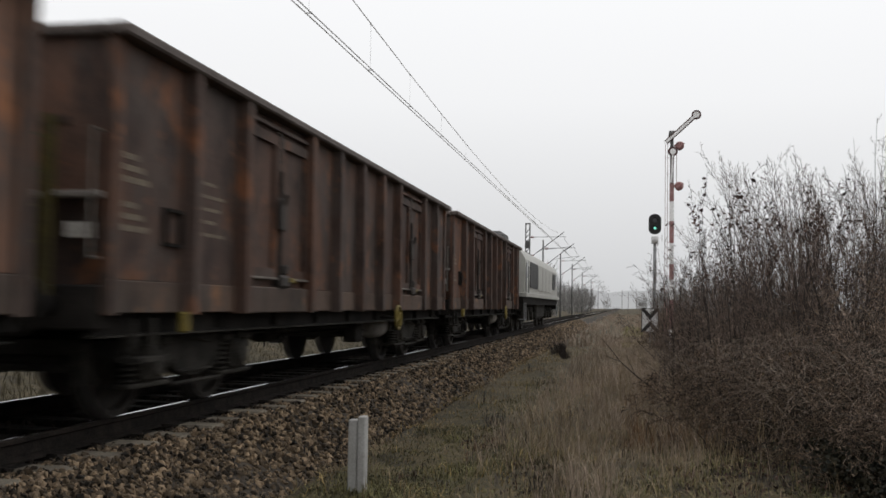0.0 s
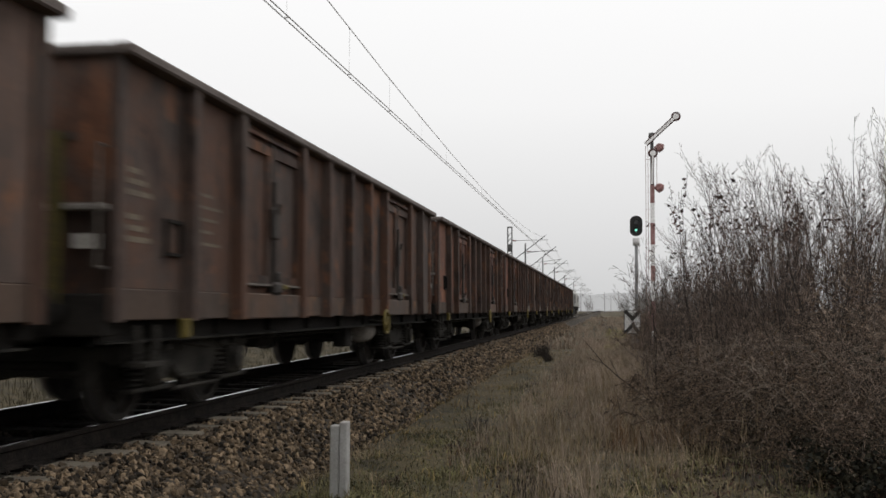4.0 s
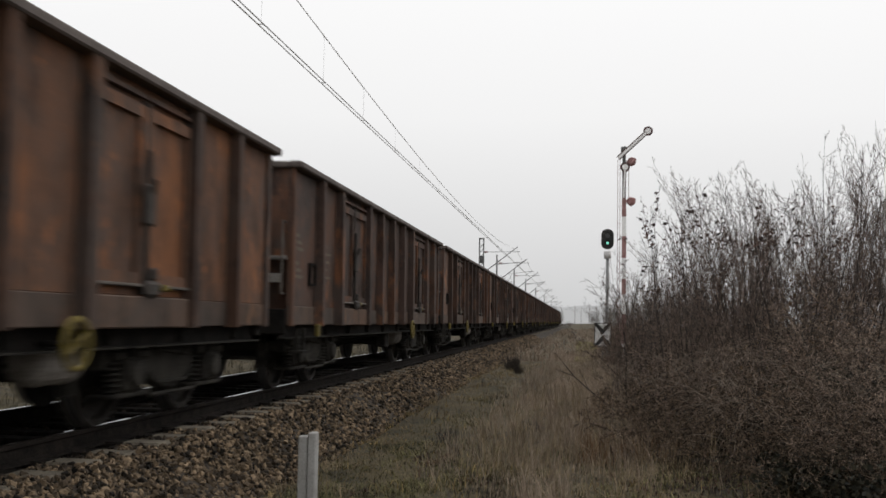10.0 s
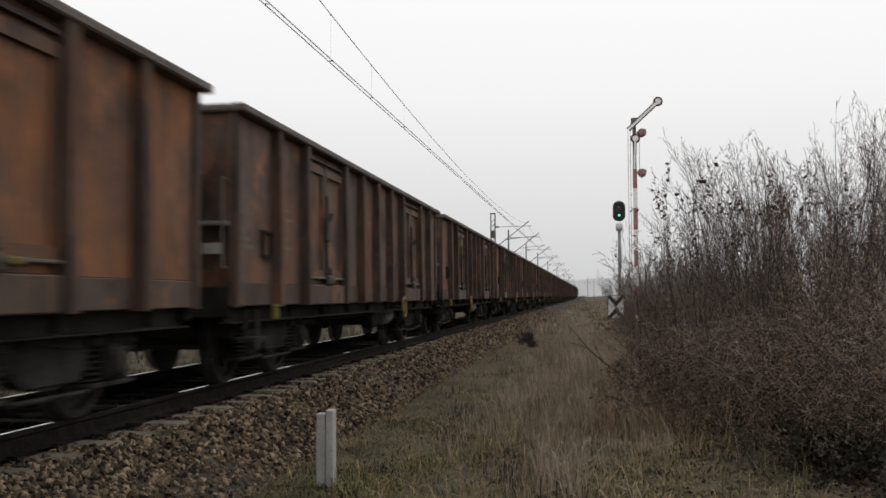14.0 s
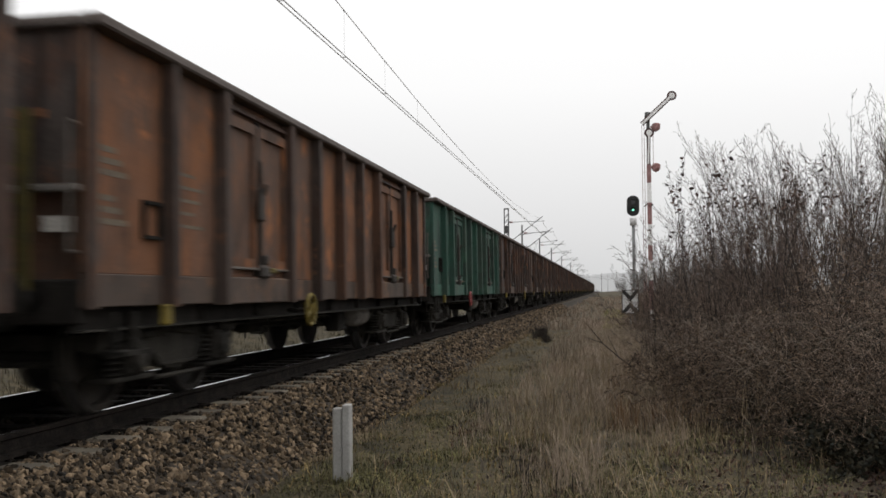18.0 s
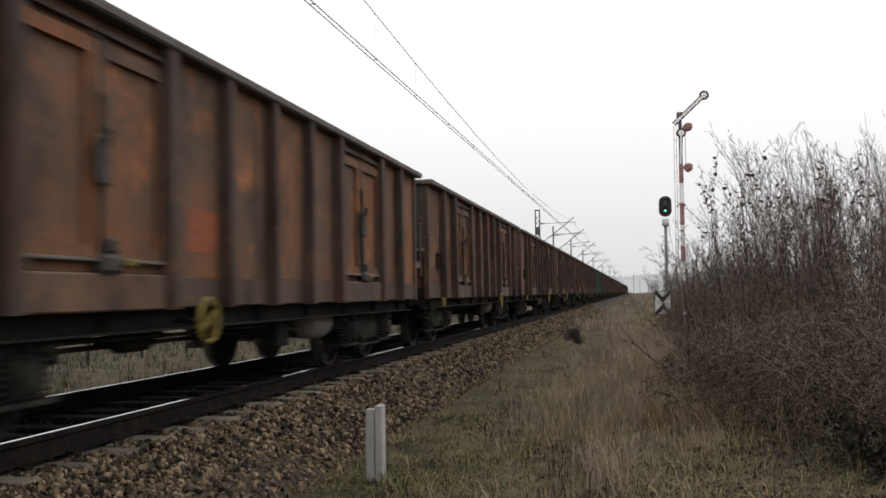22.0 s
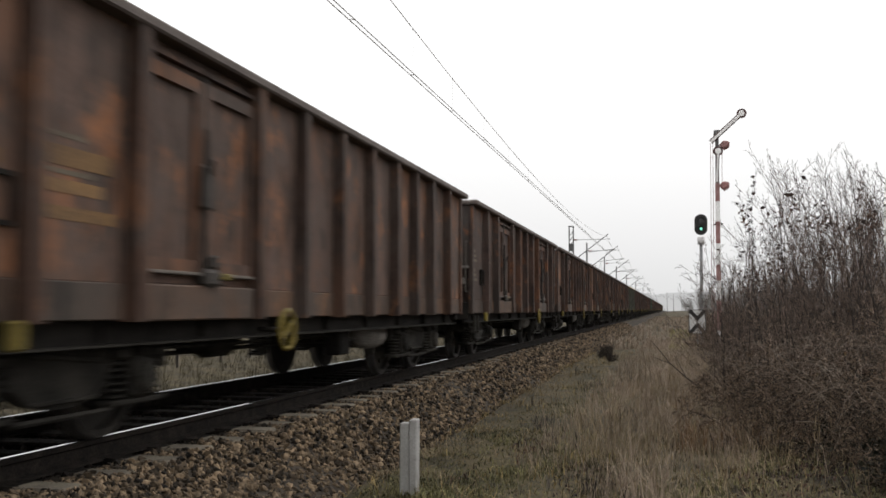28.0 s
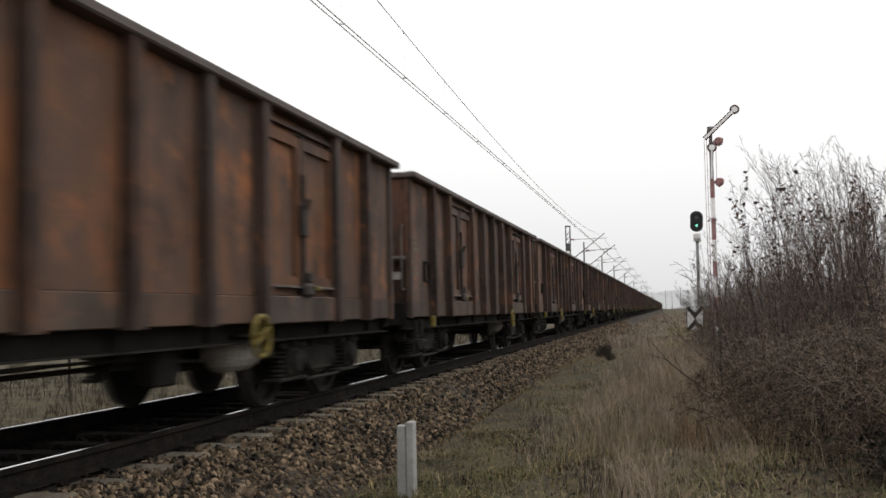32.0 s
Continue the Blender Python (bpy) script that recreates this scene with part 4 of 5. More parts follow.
    for y in (3.9, 14.3):
        bm = bmesh.new()
        for s in (-1, 1):
            prism(bm, [(-2.1, 0.55), (-2.0, 0.8), (2.0, 0.8), (2.1, 0.55), (1.2, 0.5), (0.9, 0.42), (-0.9, 0.42), (-1.2, 0.5)], s * 1.05 - 0.06, s * 1.05 + 0.06)
            for a in (-1.7, 0, 1.7):
                box(bm, *sorted((s * 1.0, s * 1.24)), a - 0.18, a + 0.18, 0.38, 0.72, bevel=0.03)
                for c in (-0.3, 0.3):
                    rod(bm, (s * 1.12, a + c, 0.6), (s * 1.12, a + c, 0.9), 0.08, sides=8)
        box(bm, -1.0, 1.0, -0.3, 0.3, 0.6, 1.05)
        b = part("bogie", bm, BOGIE, w, "grey dusty three-axle bogie", pose(0, y, 0))
        for a in (-1.7, 0, 1.7):
            bm = bmesh.new()
            rod(bm, (-0.95, 0, 0), (0.95, 0, 0), 0.1, sides=10)
            for s in (-1, 1):
                turned(bm, (s * 0.69, 0, 0), (s, 0, 0), [(0.14, -0.05), (0.54, -0.015), (0.545, 0.015), (0.53, 0.03), (0.53, 0.12), (0.45, 0.12), (0.43, 0.06), (0.14, 0.08)], 24)
            part("wheelset", bm, WHEEL, b, "", pose(0, a, 0.53))
    return w


loco = locomotive()
loco.matrix_basis = pose(XC, train_at(0) + 2 * PITCH + 0.05, 0)

# ---- overhead line ----
MASTS = [11.5, 80.5, 96.0, 122.5, 150.0, 186.0, 236.0, 300.0]
MX = XC - 2.9


def catenary_mast(lattice):
    m = tagged(new("catenary_mast"), "steel lattice overhead line mast" if lattice else "slender grey overhead line pole with a raking arm", "mast", "overhead line masts")
    bm = bmesh.new()
    if lattice:
        for sx in (-0.17, 0.17):
            for sy in (-0.12, 0.12):
                box(bm, sx - 0.035, sx + 0.035, sy - 0.035, sy + 0.035, -0.8, 7.6)
        for k in range(20):
            z = -0.6 + 0.39 * k
            for sy in (-0.12, 0.12):
                rod(bm, (-0.17, sy, z), (0.17, sy, z + 0.39), 0.016, sides=4)
        box(bm, -0.21, 0.21, -0.16, 0.16, 7.55, 7.64)
        box(bm, -0.12, 0.12, -0.1, 0.1, 5.6, 6.2)
    else:
        rod(bm, (0, 0, -0.8), (0, 0, 7.3), 0.1, 0.07, 10)
    part("pole", bm, MAST, m)
    bm = bmesh.new()
    rod(bm, (0.1, 0, 4.75), (2.95, 0, 6.95), 0.033, sides=8)
    part("raking_arm", bm, MAST, m)
    bm = bmesh.new()
    rod(bm, (0.1, 0, 6.5), (3.1, 0, 6.55), 0.022, sides=6)
    rod(bm, (1.0, 0, 5.45), (3.5, 0, 5.75), 0.02, sides=6)
    rod(bm, (3.4, 0, 5.75), (2.75, 0, 5.34), 0.02, sides=6)
    part("steady_arm", bm, MAST, m)
    for p, q in (((0.18, 0, 4.81), (0.5, 0, 5.06)), ((0.15, 0, 6.5), (0.5, 0, 6.506))):
        bm = bmesh.new()
        a, b = Vector(p), Vector(q)
        for k in range(5):
            c = a.lerp(b, k / 5)
            turned(bm, c, b - a, [(0.05, 0), (0.09, 0.03), (0.05, 0.06)], 10)
        part("insulator", bm, PINK, m, "brown ribbed insulator")
    return m


lat = catenary_mast(True)
pol = catenary_mast(False)
lat.location = (MX, MASTS[1], 0)
pol.location = (MX, MASTS[2], 0)
for y in MASTS[3:]:
    copy_thing(pol, pose(MX, y, 0))
copy_thing(pol, pose(MX, MASTS[0] - 2.0, 0))
for x, y in ((-1.0, 380.0), (1.5, 430.0), (5.5, 480.0), (10.0, 540.0)):
    copy_thing(pol, pose(x, y, 0, 0, 0, 180 if x > -2 else 0))
SPANS = list(zip(MASTS, MASTS[1:]))


def wire_height(y):
    for a, b in SPANS:
        if a <= y <= b:
            u = (y - a) / (b - a) * 2 - 1
            return 5.72 + (0.98 * (b - a) / 67.0) * u * u - (0 if b - a > 50 else -0.6)
    return 6.9


line = tagged(new("overhead_wires"), "twin contact wires hung from a sagging messenger wire", "wires")
for x in (-0.045, 0.045):
    bm = bmesh.new()
    ys = [-60, 0, 20, 40, 80, 120, 200, 300]
    for a, b in zip(ys, ys[1:]):
        rod(bm, (XC + x, a, 5.46), (XC + x, b, 5.46), 0.011 if b < 60 else 0.014, sides=6)
    part("contact_wire", bm, WIRE, line)
bm = bmesh.new()
rod(bm, (XC, -60, 6.4), (XC, 11.5, 6.72), 0.009, sides=6)
for (a, b) in SPANS:
    n = 14
    for k in range(n):
        y0, y1 = a + (b - a) * k / n, a + (b - a) * (k + 1) / n
        rod(bm, (XC, y0, wire_height(y0 + 1e-4)), (XC, y1, wire_height(y1 - 1e-4)), 0.0105 if b < 81 else 0.014, sides=6)
part("messenger_wire", bm, WIRE, line)
for y in [14.6, 18.4, 22.0, 26.0, 30.2, 34.5, 39.0, 44.0, 49.0, 54.0, 59.0, 64.0, 69.0, 74.0]:
    bm = bmesh.new()
    rod(bm, (XC, y, 5.46), (XC, y, wire_height(y)), 0.0025, sides=5)
    box(bm, XC - 0.05, XC + 0.05, y - 0.006, y + 0.012, 5.455, 5.475)
    box(bm, XC - 0.012, XC + 0.012, y - 0.02, y + 0.02, wire_height(y) - 0.02, wire_height(y) + 0.012)
    part("dropper", bm, WIRE, line)

# ---- semaphore ----
SY = 36.0
sem = tagged(new("semaphore_signal", None), "red and white banded semaphore signal with its arm raised", "signal")
sem.location = (1.6, SY, -0.5)
edges = [0, 0.7, 1.75, 2.45, 3.0, 3.75, 4.52, 5.23, 5.88]
for i, (a, b) in enumerate(zip(edges, edges[1:])):
    bm = bmesh.new()
    box(bm, -0.075, 0.075, -0.075, 0.075, a, b)
    part("mast_band", bm, PINK if i % 2 else ENAMEL, sem)
bm = bmesh.new()
box(bm, -0.06, 0.06, -0.06, 0.06, 5.88, 7.55)
rod(bm, (0, 0, 7.55), (0, 0, 7.75), 0.12, 0.11, 12)
part("mast_head", bm, MAST, sem)


def blade(p, q, name, k=1.0):
    """A white blade with a dark edge and a ringed disc at its tip."""
    p, q = Vector(p), Vector(q)
    d = (q - p).normalized()
    n = Vector((-d.z, 0, d.x))
    for wide, y, m, nm in ((0.082, -0.12, EDGE, name), (0.045, -0.14, ENAMEL, "white_stripe")):
        bm = bmesh.new()
        a = [p - n * wide * k, p + n * wide * k, q + n * wide * k, q - n * wide * k]
        v0 = [bm.verts.new((c.x, y, c.z)) for c in a]
        v1 = [bm.verts.new((c.x, y + 0.02, c.z)) for c in a]
        for i in range(4):
            bm.faces.new((v0[i], v0[(i + 1) % 4], v1[(i + 1) % 4], v1[i]))
        bm.faces.new(v0)
        bm.faces.new(v1[::-1])
        part(nm, bm, m, sem)
    for r, y, m, nm in ((0.17, -0.125, EDGE, "arm_disc"), (0.105, -0.145, ENAMEL, "white_disc")):
        bm = bmesh.new()
        turned(bm, (q.x, y, q.z), (0, 1, 0), [(r, 0), (r, 0.02)], 20)
        part(nm, bm, m, sem)


blade((-0.22, 0, 7.32), (0.84, 0, 8.3), "arm")
blade((-0.02, 0, 5.9), (0.03, 0, 7.0), "lower_arm", 0.7)
for x, z in ((0.22, 7.22), (0.2, 5.78)):
    bm = bmesh.new()
    turned(bm, (x + 0.05, 0.0, z), (0, 1, 0), [(0.12, -0.08), (0.16, 0), (0.12, 0.08)], 14)
    box(bm, 0.08, x, -0.03, 0.03, z - 0.04, z + 0.04)
    rod(bm, (x, -0.05, z - 0.16), (x + 0.17, -0.05, z + 0.1), 0.06, sides=8)
    part("spectacle", bm, PINK, sem, "faded red lamp spectacle")
bm = bmesh.new()
for x in (-0.24, -0.16):
    rod(bm, (x, 0, 0), (x + 0.02, 0, 7.3), 0.009, sides=5)
for k in range(0, 24, 2):
    rod(bm, (-0.24, 0, 0.3 * k + 0.2), (-0.08, 0, 0.3 * k + 0.2), 0.005, sides=4)
rod(bm, (0.16, 0, 5.8), (0.17, 0, 7.2), 0.01, sides=5)
part("ladder", bm, PINK, sem)

# ---- colour light signal and board ----
sig = tagged(new("light_signal"), "colour light signal with a black oval head showing green", "signal")
sig.location = (1.02, SY, -0.5)
bm = bmesh.new()
rod(bm, (0, 0, 0), (0, 0, 3.9), 0.055, sides=12)
part("pole", bm, GALV, sig)
bm = bmesh.new()
rod(bm, (0, 0, 3.72), (0, 0, 3.98), 0.12, 0.13, 14)
part("collar", bm, WHITE, sig)
bm = bmesh.new()
pts = [(0.22 * math.cos(a), (0.16 if math.sin(a) > 0 else -0.16) + 0.2 * math.sin(a)) for a in [2 * math.pi * i / 28 + 0.01 for i in range(28)]]
v0 = [bm.verts.new((x, -0.1, 4.42 + z)) for x, z in pts]
v1 = [bm.verts.new((x, 0.08, 4.42 + z)) for x, z in pts]
for i in range(28):
    bm.faces.new((v0[i], v0[(i + 1) % 28], v1[(i + 1) % 28], v1[i]))
bm.faces.new(v0)
bm.faces.new(v1[::-1])
head = part("signal_head", bm, BLACK, sig)
for z, m in ((4.55, GLASS), (4.27, LAMP)):
    bm = bmesh.new()
    turned(bm, (0, -0.1, z), (0, -1, 0), [(0.045 if m is LAMP else 0.09, 0), (0.04 if m is LAMP else 0.085, 0.015)], 16)
    part("lens", bm, m, head, "lit green lens" if m is LAMP else "unlit lens")
    bm = bmesh.new()
    for k in range(9):
        a0, a1 = math.pi * k / 9, math.pi * (k + 1) / 9
        vs = [bm.verts.new((0.11 * math.cos(a), y, z + 0.11 * math.sin(a))) for a in (a0, a1) for y in (-0.11, -0.3)]
        bm.faces.new((vs[0], vs[1], vs[3], vs[2]))
    part("visor", bm, BLACK, head)

board = tagged(new("trackside_board"), "white board with black chevrons on a post", "sign")
board.location = (0.86, SY - 0.2, -0.5)
bm = bmesh.new()
rod(bm, (0, 0.04, 0), (0, 0.04, 1.3), 0.035, sides=8)
part("post", bm, GALV, board)
boxes("panel", [(-0.28, 0.28, -0.01, 0.02, 0.6, 1.42)], WHITE, board)
for sgn, z in ((1, 1.02), (-1, 1.0)):
    bm = bmesh.new()
    a = [(0, z), (-0.28, z + sgn * 0.32), (-0.28, z + sgn * 0.4), (-0.19, z + sgn * 0.4), (0, z + sgn * 0.2), (0.19, z + sgn * 0.4), (0.28, z + sgn * 0.4), (0.28, z + sgn * 0.32)]
    v0 = [bm.verts.new((x, -0.016, zz)) for x, zz in a]
    v1 = [bm.verts.new((x, -0.009, zz)) for x, zz in a]
    for i in range(8):
        bm.faces.new((v0[i], v0[(i + 1) % 8], v1[(i + 1) % 8], v1[i]))
    bm.faces.new(v0)
    bm.faces.new(v1[::-1])
    part("chevron", bm, BLACK, board, "black chevron")
boxes("border", [(-0.29, 0.29, -0.014, 0.021, 1.405, 1.43), (-0.29, 0.29, -0.014, 0.021, 0.59, 0.615), (-0.295, -0.27, -0.015, 0.022, 0.615, 1.405), (0.27, 0.295, -0.015, 0.022, 0.615, 1.405)], BLACK, board)

# ---- marker post ----
post = tagged(new("marker_post"), "weathered pale concrete marker post in the grass", "post")
post.location = (-2.15, 7.85, GROUND)
bm = bmesh.new()
box(bm, -0.07, 0.01, -0.045, 0.05, -0.2, 0.615, bevel=0.008)
part("shaft", bm, CONCRETE, post)
bm = bmesh.new()
box(bm, 0.013, 0.075, -0.065, 0.05, -0.2, 0.645, bevel=0.008)
part("rib", bm, CONCRETE, post)

# ---- field fence beyond the track ----
fence = tagged(new("wire_fence"), "low wire fence on thin dark posts along the field", "fence")
bm = bmesh.new()
rod(bm, (0, 0, -0.3), (0, 0, 0.95), 0.035, sides=6)
first = part("post", bm, BARK, fence)
first.location = (-12.5, 2, GROUND)
for k in range(1, 34):
    p = first.copy()
    scene.collection.objects.link(p)
    p.location = (-12.5 + 0.1 * math.sin(k * 2.1), 2 + 2.4 * k, GROUND)
for z in (0.35, 0.7):
    bm = bmesh.new()
    rod(bm, (-12.46, -2, GROUND + z), (-12.46, 84, GROUND + z), 0.006, sides=4)
    part("strand", bm, WIRE, fence)


# ---- plants ----
def tubes(segs, sides=3):
    """Vertices and faces of many short tapered tubes: rows of x0 y0 z0 x1 y1 z1 r0 r1."""
    s = np.asarray(segs, dtype=float)
    a, b, r0, r1 = s[:, 0:3], s[:, 3:6], s[:, 6], s[:, 7]
    d = b - a
    d /= np.maximum(np.linalg.norm(d, axis=1, keepdims=True), 1e-6)
    up = np.where(np.abs(d[:, 2:3]) < 0.9, [[0, 0, 1.0]], [[1.0, 0, 0]])
    u = np.cross(d, up)
    u /= np.linalg.norm(u, axis=1, keepdims=True)
    v = np.cross(d, u)
    vs = []
    for p, r in ((a, r0), (b, r1)):
        for k in range(sides):
            q = 2 * math.pi * k / sides
            vs.append(p + (u * math.cos(q) + v * math.sin(q)) * r[:, None])
    verts = np.stack(vs, 1).reshape(-1, 3)
    base = np.arange(len(s))[:, None] * (2 * sides)
    faces = np.concatenate([base + np.array([k, (k + 1) % sides, sides + (k + 1) % sides, sides + k]) for k in range(sides)], 0)
    return verts, faces


def shrub(seed, height, spread, stems, leaves=0, leaf_mat=None, twiggy=1.0, fan=0.35, bark=BARK, twig=TWIG, label="", name="shrub", fat=1.0, angle=0.55, rise=0.06, bare=0.3, wander=0.07):
    """A bare many-stemmed shrub: stems that fan out and fork into branches, side shoots and fine twigs, some with withered leaves."""
    rnd = random.Random(seed)
    thick, thin, spots = [], [], []
    least = 0.0021 * fat

    def grow(p, d, length, r, level):
        n = (8, 5, 3, 2)[level]
        step = length / n
        for i in range(n):
            w = wander * (1, 1.5, 2.0, 2.2)[level]
            d = (d + Vector((rnd.gauss(0, w), rnd.gauss(0, w), rnd.gauss(rise, w * 0.6)))).normalized()
            q = p + d * step
            r0, r1 = (max(r * (1 - 0.75 * (i + k) / n), least) for k in (0, 1))
            (thick if level == 0 else thin).append((*p, *q, r0, r1))
            if level < 3 and (i + 1) / n > (bare, 0.15, 0.0)[level]:
                kids = (1.5, 1.15, 0.9)[level] * twiggy
                for _ in range(int(kids) + (rnd.random() < kids - int(kids))):
                    f = rnd.random()
                    turn = rnd.uniform(0, 2 * math.pi)
                    across = d.orthogonal().normalized()
                    across = Matrix.Rotation(turn, 3, d) @ across
                    way = (d + across * math.tan(angle * rnd.uniform(0.6, 1.25)) + Vector((0, 0, rise))).normalized()
                    left = 1 - 0.55 * (i + f) / n
                    grow(p.lerp(q, f), way, length * (0.42, 0.5, 0.55)[level] * left * rnd.uniform(0.6, 1.2), r1 * 0.7, level + 1)
            p = q
            if leaves and level < 2 and p.z > height * 0.74:
                spots.append((p, d))

    for _ in range(stems):
        a, b = rnd.uniform(0, 2 * math.pi), spread * math.sqrt(rnd.random())
        start = Vector((b * math.cos(a), b * math.sin(a), -0.05))
        out = fan * (b / spread) * rnd.uniform(0.6, 1.2)
        d = Vector((out * math.cos(a) + rnd.gauss(0, 0.06), out * math.sin(a) + rnd.gauss(0, 0.06), 1)).normalized()
        grow(start, d, height * rnd.uniform(0.72, 1.0) * (1 - 0.12 * b / spread), rnd.uniform(0.005, 0.0105) * fat * height / 3, 0)
    ob = tagged(new(name), label, "shrub", "trackside shrubs")
    t = cloud_mesh("trunk", *tubes(thick, 4), bark, ob)
    t["kind"] = "stuff"
    t = cloud_mesh("crown", *tubes(thin, 3), twig, ob)
    t["kind"] = "stuff"
    if leaves:
        lv, lf = [], []
        for p, d in spots:
            for _ in range(3):
                if rnd.random() > leaves:
                    continue
                p = p - d * rnd.uniform(0.02, 0.13)
                a = Vector((rnd.gauss(0, 1), rnd.gauss(0, 1), rnd.gauss(-0.2, 0.5))).normalized()
                side = a.orthogonal().normalized()
                side = (side + Vector((0, 0, rnd.uniform(-1, 1)))).cross(a).normalized()
                k, c = rnd.uniform(0.05, 0.095), a.cross(side) * 0.012
                i = len(lv)
                lv += [tuple(p), tuple(p + a * k * 0.5 + side * k * 0.3 + c), tuple(p + a * k), tuple(p + a * k * 0.5 - side * k * 0.3 + c)]
                lf += [(i, i + 1, i + 2), (i, i + 2, i + 3)]
        l = cloud_mesh("foliage", lv, lf, leaf_mat or LEAF, ob)
        l["kind"] = "stuff"
    return ob


tall = shrub(11, 4.2, 0.75, 16, label="tall bare grey-brown shrub of many thin stems", fan=0.42, rise=0.03, wander=0.04, angle=0.56, twiggy=1.0, bare=0.25)
tall_b = shrub(41, 3.65, 0.75, 16, label="tall bare grey-brown shrub of many thin stems", fan=0.46, rise=0.03, wander=0.04, angle=0.56, twiggy=1.0, bare=0.25)
leafy = shrub(12, 3.6, 0.5, 8, 0.62, label="tall shrub holding the last dark withered leaves", fan=0.24, twiggy=0.75, rise=0.035, angle=0.5, wander=0.05)
sapling = shrub(15, 3.1, 0.5, 7, 0.012, label="thin bare upright saplings with a leaf or two", fan=0.15, twiggy=0.85, name="sapling", rise=0.04, angle=0.75, bare=0.12, wander=0.05)
leaner = shrub(16, 2.9, 0.12, 2, label="thin bare stems leaning over the grass", fan=0.2, twiggy=0.75, name="sapling", rise=0.0, wander=0.05)
dense = shrub(13, 2.0, 0.95, 24, label="dense tangle of low bare brushwood", fan=0.6, angle=0.95, twig=SCRUB, rise=-0.03, bare=0.1, wander=0.15, fat=1.4, twiggy=0.88)
dense_b = shrub(43, 1.9, 0.95, 24, label="dense tangle of low bare brushwood", fan=0.65, angle=0.95, twig=SCRUB, rise=-0.03, bare=0.1, wander=0.15, fat=1.4, twiggy=0.88)
low = shrub(14, 1.25, 0.9, 24, label="low tawny bramble thicket", fan=0.8, bark=BRAMBLE, twig=BRAMBLE, angle=1.0, rise=-0.05, bare=0.05, wander=0.17, fat=1.6, twiggy=0.9)
masters_at = ((tall, (2.9, 14.0)), (tall_b, (3.6, 14.4)), (dense_b, (3.9, 11.6)), (leafy, (1.75, 14.4)), (sapling, (1.15, 17.5)), (leaner, (1.6, 26.0)), (dense, (2.6, 12.2)), (low, (1.7, 12.6)))
for ob, (x, y) in masters_at:
    ob.location = (x, y, lay(x, y))
PLANTED = [
    (tall, 4.35, 14.2, 0.84), (tall, 5.2, 13.9, 0.78), (tall, 3.6, 21.0, 1.05), (tall, 5.2, 24.0, 1.1), (tall, 3.4, 27.0, 1.0),  
    (tall, 2.75, 15.2, 0.98), (tall, 3.5, 16.2, 1.0), (tall, 2.5, 13.4, 0.72), 
    (leafy, 2.3, 14.3, 0.98), (leafy, 1.5, 15.8, 0.88), (leafy, 2.65, 13.6, 0.9), (leafy, 2.1, 16.0, 1.0), (leafy, 1.35, 14.0, 0.72), 
    (sapling, 1.5, 19.4, 0.95), (sapling, 1.0, 16.0, 0.85), (sapling, 1.7, 21.5, 1.0), (sapling, 1.9, 25.0, 1.0), (sapling, 1.3, 22.5, 0.9), (sapling, 1.55, 16.6, 0.95), (sapling, 0.95, 18.6, 0.7),
    (dense, 3.4, 10.8, 0.95), (dense, 4.6, 12.4, 1.1), (dense, 2.5, 15.5, 0.9), (dense, 4.0, 9.4, 0.9), (dense, 2.6, 17.8, 1.0), (dense, 2.8, 19.5, 1.0), (dense, 3.2, 23.0, 1.1), (dense, 3.0, 26.0, 1.0), (dense, 3.2, 30.0, 1.0), (dense, 3.3, 13.4, 1.1), (dense, 2.9, 9.9, 0.7), (dense, 2.1, 13.6, 0.7), (dense, 1.9, 11.9, 0.65), (dense, 4.9, 10.6, 1.1), (dense, 5.4, 12.0, 1.2),
    (dense, 2.7, 8.6, 0.7), (dense, 3.5, 7.9, 0.8), (dense, 4.1, 8.4, 0.9), (low, 2.2, 8.7, 0.7), (low, 2.9, 7.6, 0.7), (low, 3.6, 6.9, 0.8), (low, 3.1, 6.7, 0.7), (low, 3.9, 7.6, 0.9),
    (low, 1.55, 11.2, 1.0), (low, 2.1, 10.0, 0.9), (low, 2.6, 9.0, 0.9), (low, 1.9, 14.2, 0.9), (low, 2.2, 17.0, 0.9), (low, 1.9, 20.0, 0.9), (low, 2.2, 24.0, 0.9), (low, 2.1, 12.0, 1.1), (low, 3.8, 10.2, 1.0), (low, 2.7, 11.2, 1.0), (low, 3.2, 9.6, 1.1), (low, 1.3, 13.2, 0.8),
]
rp = random.Random(8)
for n, (src, x, y, k) in enumerate(PLANTED):
    if n % 2:
        src = tall_b if src is tall else (dense_b if src is dense else src)
    copy_thing(src, pose(x, y, lay(x, y), 0, 0, rp.uniform(0, 360)) @ Matrix.Scale(k, 4))
for src, x, y, k in ((low, 1.6, 33.0, 1.1), (low, 2.0, 29.5, 1.1), (low, 2.3, 52, 1.1), (low, 2.7, 60, 1.2), (dense, 3.4, 66, 0.9), (low, 3.0, 75, 1.2), (dense, 4.2, 84, 1.0), (dense, 4.4, 50, 1.1), (tall, 6.0, 62, 1.1), (tall, 8.0, 78, 1.3), (dense, 4.6, 100, 1.1), (tall, 8.5, 50, 1.1), (tall, 9.0, 34, 1.1), (tall, 11.0, 44, 1.2)):
    copy_thing(src, pose(x, y, lay(x, y), 0, 0, rp.uniform(0, 360)) @ Matrix.Scale(k, 4))
for x, y, tilt, k in ((1.15, 20.0, -40, 1.0), (1.3, 23.0, -28, 0.95)):
    copy_thing(leaner, pose(x, y, lay(x, y), 0, tilt, 0) @ Matrix.Scale(k, 4))
